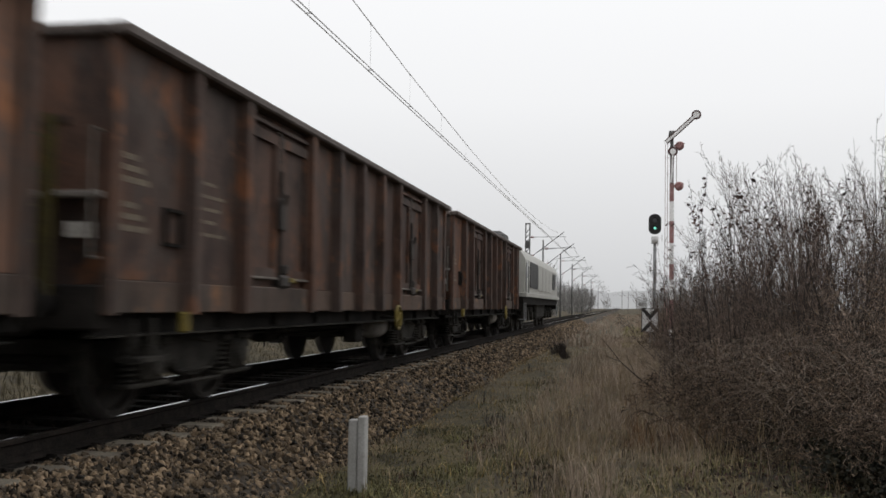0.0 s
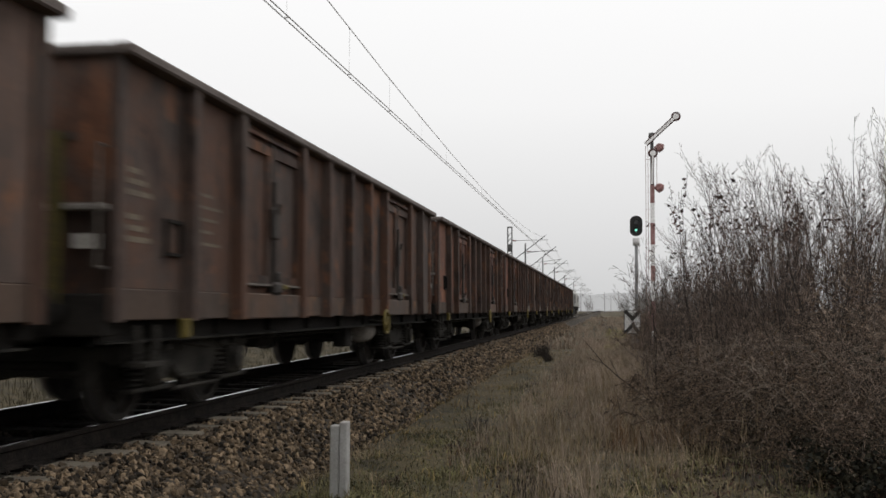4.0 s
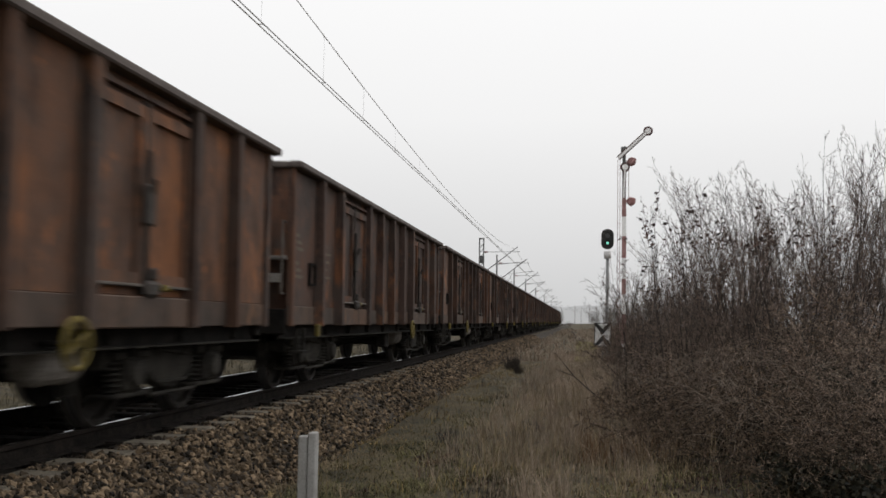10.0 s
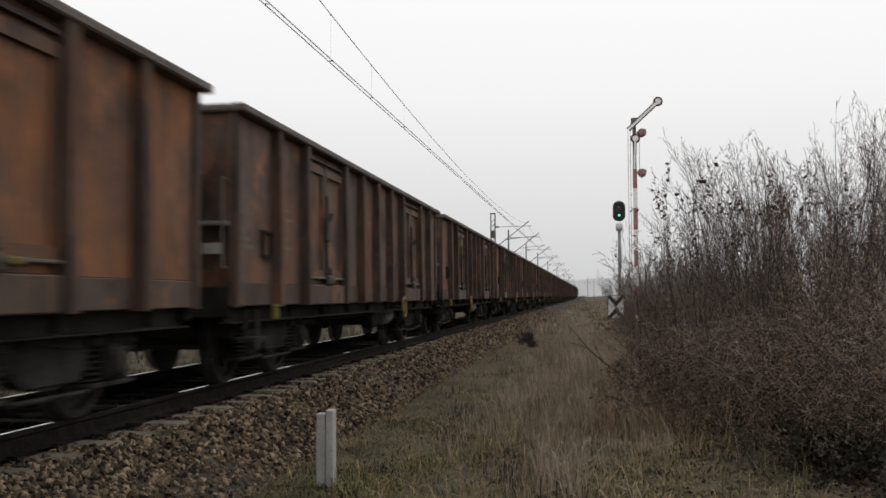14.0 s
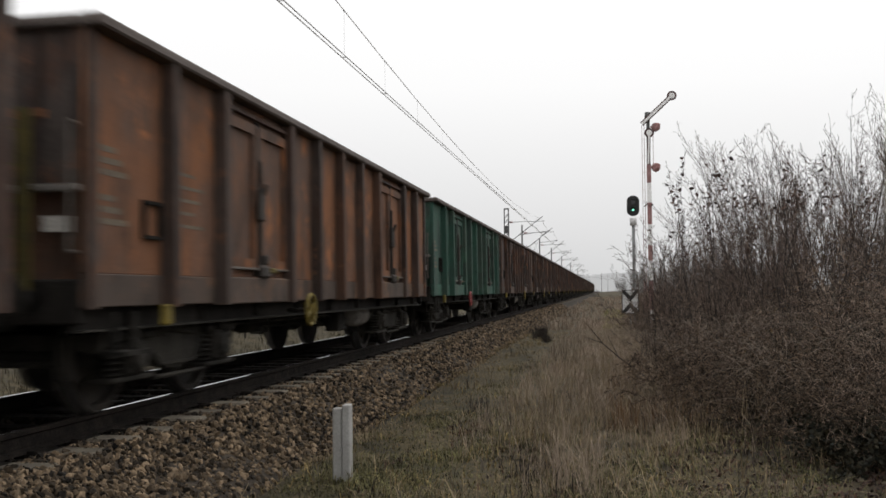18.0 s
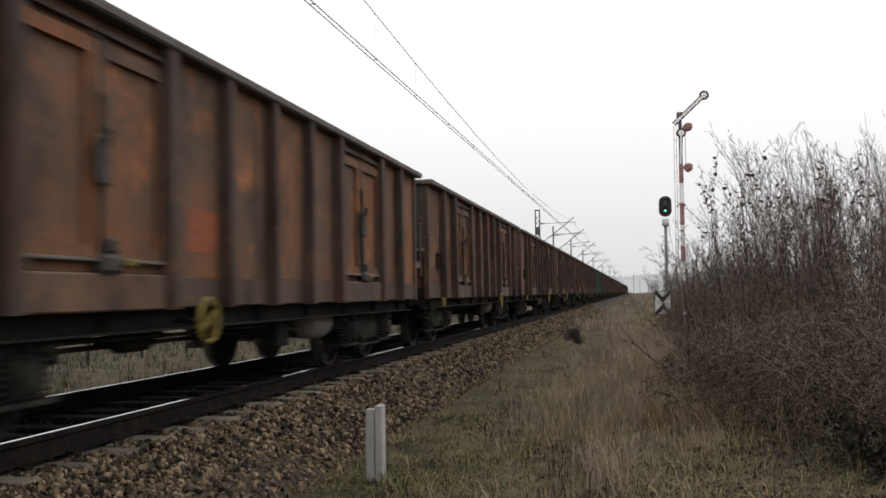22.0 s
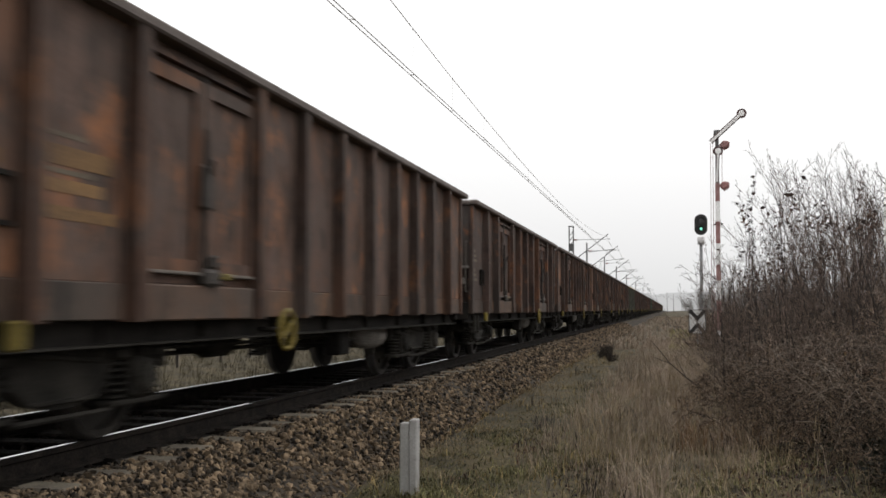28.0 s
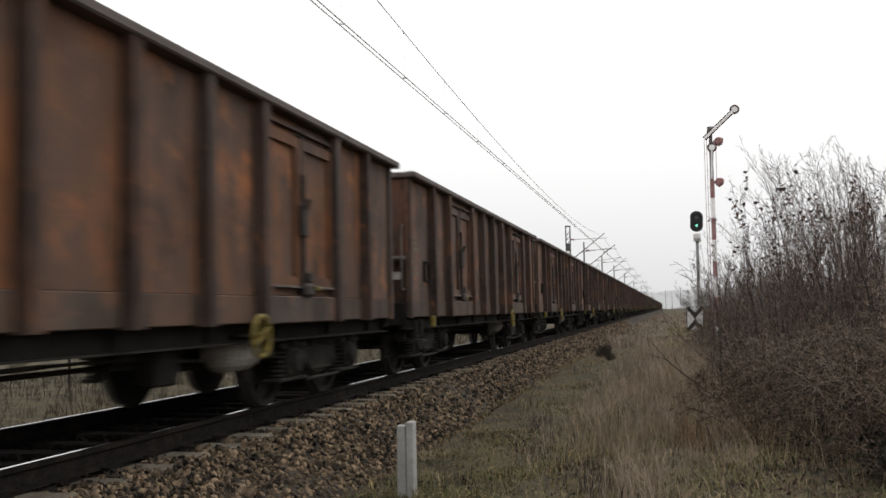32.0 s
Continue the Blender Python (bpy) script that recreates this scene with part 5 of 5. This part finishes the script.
clump = shrub(17, 0.85, 0.3, 40, label="dark dead weed clump beside the ballast", fan=0.35, name="weed_clump", twig=BARK, bare=0.1)
clump.location = (-2.05, 31.5, -0.62)
clump.scale = (0.62, 0.62, 0.62)
copy_thing(clump, pose(-1.75, 29.6, -0.62, 0, 0, 70) @ Matrix.Scale(0.6, 4))


def blades(seed, count, area, height, width, material, name, label, bend=0.5, keep=None):
    """Many single bent blades of grass over an area."""
    g = np.random.default_rng(seed)
    x = g.uniform(area[0], area[1], count)
    y = area[2] + (area[3] - area[2]) * g.random(count) ** 1.6
    if keep is not None:
        ok = keep(x, y, g.random(count))
        x, y = x[ok], y[ok]
    n = len(x)
    # gather into loose tufts
    m = max(n // 9, 1)
    pick = g.integers(0, n, m)[g.integers(0, m, n)]
    loose = g.random(n) < 0.35
    cx, cy = x[pick], y[pick]
    x = np.where(loose, x, cx + g.normal(0, 0.05, n))
    y = np.where(loose, y, cy + g.normal(0, 0.07, n))
    z = np.array([lay(a, b) for a, b in zip(x, y)]) - 0.02
    h = g.uniform(height[0], height[1], n) * (0.7 + 0.3 * np.sin(cx * 3.1 + 2 * np.sin(cy * 1.7)))
    q = g.uniform(0, 2 * np.pi, n)
    d = np.stack([np.cos(q), np.sin(q), 0 * q], 1)
    s = np.stack([-np.sin(q + g.normal(0, 0.6, n)), np.cos(q), 0 * q], 1)
    lean = g.uniform(0.1, bend, n) * h
    w = g.uniform(0.6, 1.2, n) * width
    p = np.stack([x, y, z], 1)
    m = p + d * (lean * 0.3)[:, None] + np.array([0, 0, 1]) * (h * 0.6)[:, None]
    t = p + d * lean[:, None] + np.array([0, 0, 1]) * (h * (1 - 0.25 * lean / h))[:, None]
    v = np.stack([p - s * w[:, None], p + s * w[:, None], m + s * (w * 0.7)[:, None], m - s * (w * 0.7)[:, None], t], 1).reshape(-1, 3)
    b = np.arange(n) * 5
    faces = [(i, i + 1, i + 2, i + 3) for i in b.tolist()] + [(i + 3, i + 2, i + 4) for i in b.tolist()]
    me = bpy.data.meshes.new(name)
    me.from_pydata(v.tolist(), [], faces)
    me.materials.append(material)
    return tagged(new(name, me), label, "grass", kind="stuff")


def patch(x, y):
    return np.sin(x * 1.7 + 0.6 * np.sin(y * 0.9)) * np.sin(y * 0.55 + 0.8 * np.sin(x * 1.1))


def verge(x, y):
    """The ragged edge of the grass along the ballast."""
    return x > -2.72 - 0.012 * np.minimum(y, 30) + 0.22 * np.sin(y * 1.9 + np.sin(y * 0.7) * 2) + 0.1 * np.sin(y * 6.1)


def near_path(x, y):
    """1 in the trodden mossy strip along the ballast, fading to 0 beside it."""
    mid = -1.95 + 0.035 * (y - 8) + 0.18 * np.sin(y * 0.8)
    return np.clip(1.3 - np.abs(x - mid) / 0.55, 0, 1)


blades(1, 64000, (-3.3, 4.5, 5.5, 36), (0.03, 0.17), 0.005, GRASS, "green_grass", "short damp green grass between straw", bend=2.0, keep=lambda x, y, r: verge(x, y) & (r < (0.55 + 0.45 * patch(x, y)) * (1 - 0.6 * near_path(x, y)) * np.clip(1 - (x - 0.7) / 1.1, 0.06, 1)))
blades(2, 56000, (-3.3, 4.5, 5.5, 40), (0.05, 0.24), 0.004, STRAW, "dry_grass", "matted straw-coloured dry grass", bend=2.4, keep=lambda x, y, r: verge(x, y) & (r < (0.5 - 0.35 * patch(x, y)) * np.clip((y - 4) / 5, 0.5, 1) * (1 - 0.8 * near_path(x, y)) * np.clip(1 - (x - 0.4) / 1.1, 0.07, 1)))
blades(10, 70000, (-2.6, 2.8, 5.6, 12.5), (0.03, 0.13), 0.0045, MOSS, "low_turf", "low mossy olive-green turf before the scrub", bend=1.8, keep=lambda x, y, r: verge(x, y) & (r < np.clip(1.4 - (y - 6) / 7, 0, 1) * (0.65 + 0.35 * patch(x * 2.1 + 1, y * 1.9)) * np.clip(1 - (x - 1.2) / 0.9, 0.0, 1)))
blades(13, 60000, (-3.0, 0.2, 6.5, 22), (0.02, 0.08), 0.006, MOSS, "moss_carpet", "dark green moss along the foot of the ballast", bend=2.4, keep=lambda x, y, r: verge(x, y) & (r < near_path(x, y)))
blades(11, 3600, (0.0, 1.5, 11.0, 19), (0.12, 0.5), 0.0045, RUSTY, "rusty_weeds", "rust-coloured dead weeds at the edge of the scrub", bend=1.1, keep=lambda x, y, r: r < 0.5 + 0.5 * patch(x * 2.3, y * 1.4))
blades(12, 5200, (-2.2, 1.6, 6.5, 24), (0.08, 0.4), 0.005, BARK, "dark_weed_stalks", "dark dead weed stalks among the grass", bend=1.1, keep=lambda x, y, r: verge(x, y) & (patch(x * 1.9 + 2, y * 1.7) > 0.9 * r))
blades(14, 16000, (-2.0, 2.4, 6.0, 13), (0.03, 0.12), 0.01, LEAF, "rotting_clumps", "dark rotting clumps between the grass", bend=2.6, keep=lambda x, y, r: verge(x, y) & (patch(x * 2.6 + 5, y * 2.2) > r * 0.8))
blades(3, 46000, (-1.7, 1.6, 7.5, 48), (0.14, 0.58), 0.0032, TAWNY, "tall_dead_grass", "tall pale dead grass beside the scrub", bend=0.75, keep=lambda x, y, r: (x > -1.5 + 0.012 * (y - 10)) & (r < (0.35 + 0.3 * (x + 1.7)) * np.clip(1.1 - (x - 0.25) / 0.5 * (y < 11.5), 0.04, 1) * np.clip((y - 7.5 - 2.2 * patch(x * 1.6, y * 0.6) - 0.9 * np.sin(x * 5.0)) / 7, 0, 1)))
blades(4, 3200, (-1.0, 2.0, 10, 30), (0.35, 0.9), 0.0032, STRAW, "straw_stalks", "upright straw-coloured stalks", bend=0.6, keep=lambda x, y, r: r < 0.4 + 0.4 * patch(x * 1.3, y))
blades(6, 900, (-1.6, 3.2, 6.4, 14), (0.15, 0.5), 0.0042, STRAW, "fallen_stalks", "pale dead stalks scattered over the grass", bend=1.7, keep=lambda x, y, r: r < 0.6)
blades(15, 2600, (-0.1, 1.0, 38, 75), (0.1, 0.32), 0.012, PALE_GREEN, "pale_green_grass", "pale yellow-green grass beside the signals", bend=0.9)
blades(7, 16000, (-3.2, 9.0, 38, 190), (0.2, 0.6), 0.014, TAWNY, "far_dead_grass", "tawny dead grass along the line far ahead", bend=0.8, keep=lambda x, y, r: verge(x, y))
blades(8, 34000, (-16, -7.3, 2, 70), (0.15, 0.6), 0.005, FIELD, "ditch_weeds", "dead weeds along the far side of the track", bend=1.8)
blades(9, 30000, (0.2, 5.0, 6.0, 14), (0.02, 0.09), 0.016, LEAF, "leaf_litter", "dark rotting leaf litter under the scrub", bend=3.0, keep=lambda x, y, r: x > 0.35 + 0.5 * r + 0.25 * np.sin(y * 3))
blades(5, 14000, (-40, -7.4, 3, 90), (0.15, 0.4), 0.008, FIELD, "field_grass", "dull dry grass of the field beyond the track", bend=0.7)

gc = np.random.default_rng(31)
segs = []
for _ in range(1500):
    x, y = gc.uniform(0.7, 5.2), gc.uniform(8.6, 17.0)
    if x < 0.75 + max(0.0, (11.5 - y) * 0.42):
        continue
    p = np.array([x, y, lay(x, y) + gc.uniform(0.0, 0.9)])
    q = gc.uniform(0, 2 * np.pi)
    d = np.array([np.cos(q), np.sin(q), gc.uniform(0.4, 1.6)])
    step = gc.uniform(0.09, 0.19)
    r = gc.uniform(0.0022, 0.004)
    for k in range(8):
        d = d / np.linalg.norm(d)
        e = p + d * step
        if e[2] < GROUND:
            break
        segs.append((*p, *e, r * (1 - 0.09 * k), r * (1 - 0.09 * (k + 1))))
        p, d = e, d + np.array([gc.normal(0, 0.12), gc.normal(0, 0.12), -gc.uniform(0.12, 0.34)])
tagged(cloud_mesh("bramble_canes", *tubes(segs, 3), CANE), "tangle of pale dead bramble canes through the scrub", "brambles", kind="stuff")

# leaves of the brambles, in clumps through the scrub, coloured dark for its inner shade
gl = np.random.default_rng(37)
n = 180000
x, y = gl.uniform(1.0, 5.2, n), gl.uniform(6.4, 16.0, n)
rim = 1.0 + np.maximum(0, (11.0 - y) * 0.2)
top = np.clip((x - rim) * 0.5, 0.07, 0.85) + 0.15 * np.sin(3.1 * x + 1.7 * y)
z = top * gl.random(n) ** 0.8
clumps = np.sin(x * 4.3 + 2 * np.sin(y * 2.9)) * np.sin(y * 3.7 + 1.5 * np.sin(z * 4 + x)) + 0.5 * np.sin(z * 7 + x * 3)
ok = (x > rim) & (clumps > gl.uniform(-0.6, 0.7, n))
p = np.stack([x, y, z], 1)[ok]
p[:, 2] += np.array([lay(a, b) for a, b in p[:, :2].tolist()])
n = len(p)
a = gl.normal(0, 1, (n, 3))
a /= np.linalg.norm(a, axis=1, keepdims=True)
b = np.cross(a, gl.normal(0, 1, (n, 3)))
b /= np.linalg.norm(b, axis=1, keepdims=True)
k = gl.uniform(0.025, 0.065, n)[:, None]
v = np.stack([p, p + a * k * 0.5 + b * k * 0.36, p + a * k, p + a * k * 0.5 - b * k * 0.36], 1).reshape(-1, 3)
tagged(cloud_mesh("bramble_leaves", v.tolist(), (np.arange(n)[:, None] * 4 + np.arange(4)).tolist(), BRAMBLE_LEAF), "olive bramble leaves deep in the scrub, darkened for its shade", "brambles", kind="stuff")

# small withered leaves still clinging to the twigs
n = 9000
x, y = gl.uniform(1.5, 5.0, n), gl.uniform(10.5, 17.0, n)
z = 0.2 + 2.1 * gl.random(n) ** 1.2
ok = (np.sin(x * 3.1 + np.sin(z * 3 + y)) * np.sin(y * 2.3 + z * 2) > gl.uniform(-0.5, 0.9, n)) & (z < 0.5 + (x - 1.2) * 1.3)
p = np.stack([x, y, z - 0.5], 1)[ok]
n = len(p)
a = gl.normal(0, 1, (n, 3))
a /= np.linalg.norm(a, axis=1, keepdims=True)
b = np.cross(a, gl.normal(0, 1, (n, 3)))
b /= np.linalg.norm(b, axis=1, keepdims=True)
k = gl.uniform(0.02, 0.045, n)[:, None]
v = np.stack([p, p + a * k * 0.5 + b * k * 0.36, p + a * k, p + a * k * 0.5 - b * k * 0.36], 1).reshape(-1, 3)
tagged(cloud_mesh("clinging_leaves", v.tolist(), (np.arange(n)[:, None] * 4 + np.arange(4)).tolist(), BROWN_LEAF), "small rusty brown leaves clinging to the twigs", "leaves", kind="stuff")

# a dead cane arching out of the scrub
cane = tagged(new("dead_cane"), "dark dead cane arching over the grass", "branch")
bm = bmesh.new()
arc = [(0.75, 15.2, -0.55), (0.45, 15.1, -0.28), (0.15, 15.0, -0.05), (-0.08, 14.9, 0.16), (-0.24, 14.9, 0.36), (-0.36, 14.9, 0.5)]
for k in range(len(arc) - 1):
    rod(bm, arc[k], arc[k + 1], 0.013 - 0.002 * k, 0.011 - 0.002 * k, 6, caps=False)
for k, q in ((2, (0.0, 15.1, 0.25)), (3, (-0.35, 15.0, 0.25)), (1, (0.5, 14.9, 0.1))):
    rod(bm, arc[k], q, 0.007, 0.003, 5, caps=False)
part("cane", bm, BARK, cane)

# far off, a plain glowing band of woods closes the view, its mist put into emission
MIST_GLOW = glow("glowing_mist_band", (0.56, 0.56, 0.56), 0.78)
MIST_GLOW.node_tree.nodes["Principled BSDF"].inputs["Base Color"].default_value = (0.1, 0.1, 0.1, 1)
MIST_GLOW.node_tree.nodes["Principled BSDF"].inputs["Specular IOR Level"].default_value = 0.0
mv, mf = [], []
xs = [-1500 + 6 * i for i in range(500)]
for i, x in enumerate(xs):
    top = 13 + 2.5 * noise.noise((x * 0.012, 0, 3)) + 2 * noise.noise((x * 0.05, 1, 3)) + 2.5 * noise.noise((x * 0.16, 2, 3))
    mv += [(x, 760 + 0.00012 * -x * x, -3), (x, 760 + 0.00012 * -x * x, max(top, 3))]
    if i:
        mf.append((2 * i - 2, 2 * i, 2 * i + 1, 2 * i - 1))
mist = cloud_mesh("backdrop", mv, mf, MIST_GLOW)
tagged(mist, "pale line of far woods, its mist put into a glow", "backdrop", kind="structure")

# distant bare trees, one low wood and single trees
far = shrub(21, 9.0, 1.3, 11, label="bare tree far off, its bark paled for mist", bark=FAR_BARK, twig=FAR_BARK, name="distant_tree", fan=0.5, fat=3.4, twiggy=0.95)
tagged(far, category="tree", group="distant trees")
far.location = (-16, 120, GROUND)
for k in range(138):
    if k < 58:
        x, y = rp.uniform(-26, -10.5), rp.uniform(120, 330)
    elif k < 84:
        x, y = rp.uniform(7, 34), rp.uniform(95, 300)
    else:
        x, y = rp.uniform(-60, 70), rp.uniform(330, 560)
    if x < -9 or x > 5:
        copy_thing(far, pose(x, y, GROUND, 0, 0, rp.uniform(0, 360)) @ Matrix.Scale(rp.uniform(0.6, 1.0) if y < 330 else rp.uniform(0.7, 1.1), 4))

# ---- sleepers and ballast stones ----
bm = bmesh.new()
box(bm, -1.3, 1.3, -0.13, 0.13, -0.36, -0.15, bevel=0.02)
for cut in (-0.96, 0.96):
    bmesh.ops.bisect_plane(bm, geom=bm.verts[:] + bm.edges[:] + bm.faces[:], plane_co=(cut, 0, 0), plane_no=(1, 0, 0))
# sleeper middles get the oil colour with the train's shade in it
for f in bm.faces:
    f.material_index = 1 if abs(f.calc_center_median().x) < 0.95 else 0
first = part("sleeper", bm, (SLEEPER, OILY_SHADE), track)
first.location = (XC, -6, 0)
for k in range(1, 230):
    s = first.copy()
    scene.collection.objects.link(s)
    s.location = (XC + 0.02 * math.sin(k * 1.9), -6 + 0.6 * k, 0.008 * math.sin(k * 2.7))
fv = bmesh.new()
for k in range(230, 700):
    box(fv, XC - 1.3, XC + 1.3, -6 + 0.6 * k - 0.13, -6 + 0.6 * k + 0.13, -0.36, -0.165)
far_sleepers = part("sleepers_beyond", fv, SLEEPER, track)
far_sleepers["kind"] = "stuff"


def stone_shapes(count):
    out = []
    g = np.random.default_rng(5)
    for _ in range(count):
        b = bmesh.new()
        bmesh.ops.create_icosphere(b, subdivisions=1, radius=1.0)
        v = np.array([x.co[:] for x in b.verts])
        f = np.array([[x.index for x in q.verts] for q in b.faces])
        b.free()
        v = v * (1 + g.uniform(-0.5, 0.3, (len(v), 1))) * g.uniform(0.55, 1.25, 3)
        out.append((v, f))
    return out


def bed_height(x):
    u = x - XC
    pts = BEDLINE
    return np.interp(u, [p[0] for p in pts], [p[1] for p in pts])


SHAPES = stone_shapes(16)
g = np.random.default_rng(9)
count = 38000
sx = XC + np.concatenate([g.uniform(0.95, 2.2, count - 3000), g.uniform(-1.0, 1.0, 3000)])
sy = 5.0 + 75.0 * g.random(count) ** 2.0
sz = bed_height(sx) + g.uniform(-0.01, 0.03, count)
size = (0.014 + 0.026 * g.random(count) ** 1.5) * (1 + 0.016 * (sy - 5))
heaps = {False: [[], [], 0], True: [[], [], 0]}
turns = [Euler((g.uniform(0, 6.3), g.uniform(0, 6.3), g.uniform(0, 6.3))).to_matrix() for _ in range(60)]
turns = [np.array(t) for t in turns]
near = [i for i in range(count) if 6.8 < sy[i] < 9.5 and sx[i] > XC + 1.3][:260]
chosen = set(near)
for i in range(count):
    if i in chosen:
        continue
    if sx[i] - XC < 1.27 and abs((sy[i] + 6.3) % 0.6 - 0.3) < 0.075:
        continue
    v, f = SHAPES[i % 16]
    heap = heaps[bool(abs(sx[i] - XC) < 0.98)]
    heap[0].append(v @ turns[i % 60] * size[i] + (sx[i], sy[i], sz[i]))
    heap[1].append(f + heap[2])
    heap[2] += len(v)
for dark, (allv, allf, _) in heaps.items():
    stones = cloud_mesh("stained_stones" if dark else "ballast_stones", np.concatenate(allv), np.concatenate(allf), OILY_SHADE_STONE if dark else STONE, bed)
    stones["kind"] = "stuff"
meshes = []
for v, f in SHAPES:
    me = bpy.data.meshes.new("stone")
    me.from_pydata(v.tolist(), [], f.tolist())
    me.materials.append(STONE)
    meshes.append(me)
for i in near:
    s = new("stone", meshes[i % 16])
    s.parent = bed
    s.matrix_basis = Matrix.Translation((sx[i], sy[i], sz[i])) @ Matrix(turns[i % 60].tolist()).to_4x4() @ Matrix.Scale(size[i], 4)


# ---- what moves ----
def rolling(w, at, wheel, radius, along):
    """Keys a wheelset's turning while it passes from behind the camera to some way on."""
    rows, spin = [], None
    for f in range(0, 32 * FPS + 1):
        t = f / FPS
        s = train_at(t) + at + along
        if -3 < s < 34:
            m = Matrix.Translation(wheel.location) @ Matrix.Rotation(-s / radius, 4, "X")
            if not rows and f:
                rows.append((0.0, m))
            rows.append((t, m))
            spin = m
    if rows and rows[-1][0] < 32:
        rows.append((32.0, spin))
    if rows:
        walk(wheel, rows)


def motions():
    times = [float(t) for t in range(33)]
    train = [(w, PITCH * (1 - i), 0.46) for i, w in enumerate(wagons)] + [(loco, 2 * PITCH + 0.05, 0.53)]
    for w, at, radius in train:
        walk(w, [(t, pose(XC, train_at(t) + at, 0)) for t in times])
        for truck in w.children:
            for wheel in truck.children:
                if wheel.name.startswith("wheelset"):
                    rolling(w, at, wheel, radius, truck.location.y + wheel.location.y)


motions()
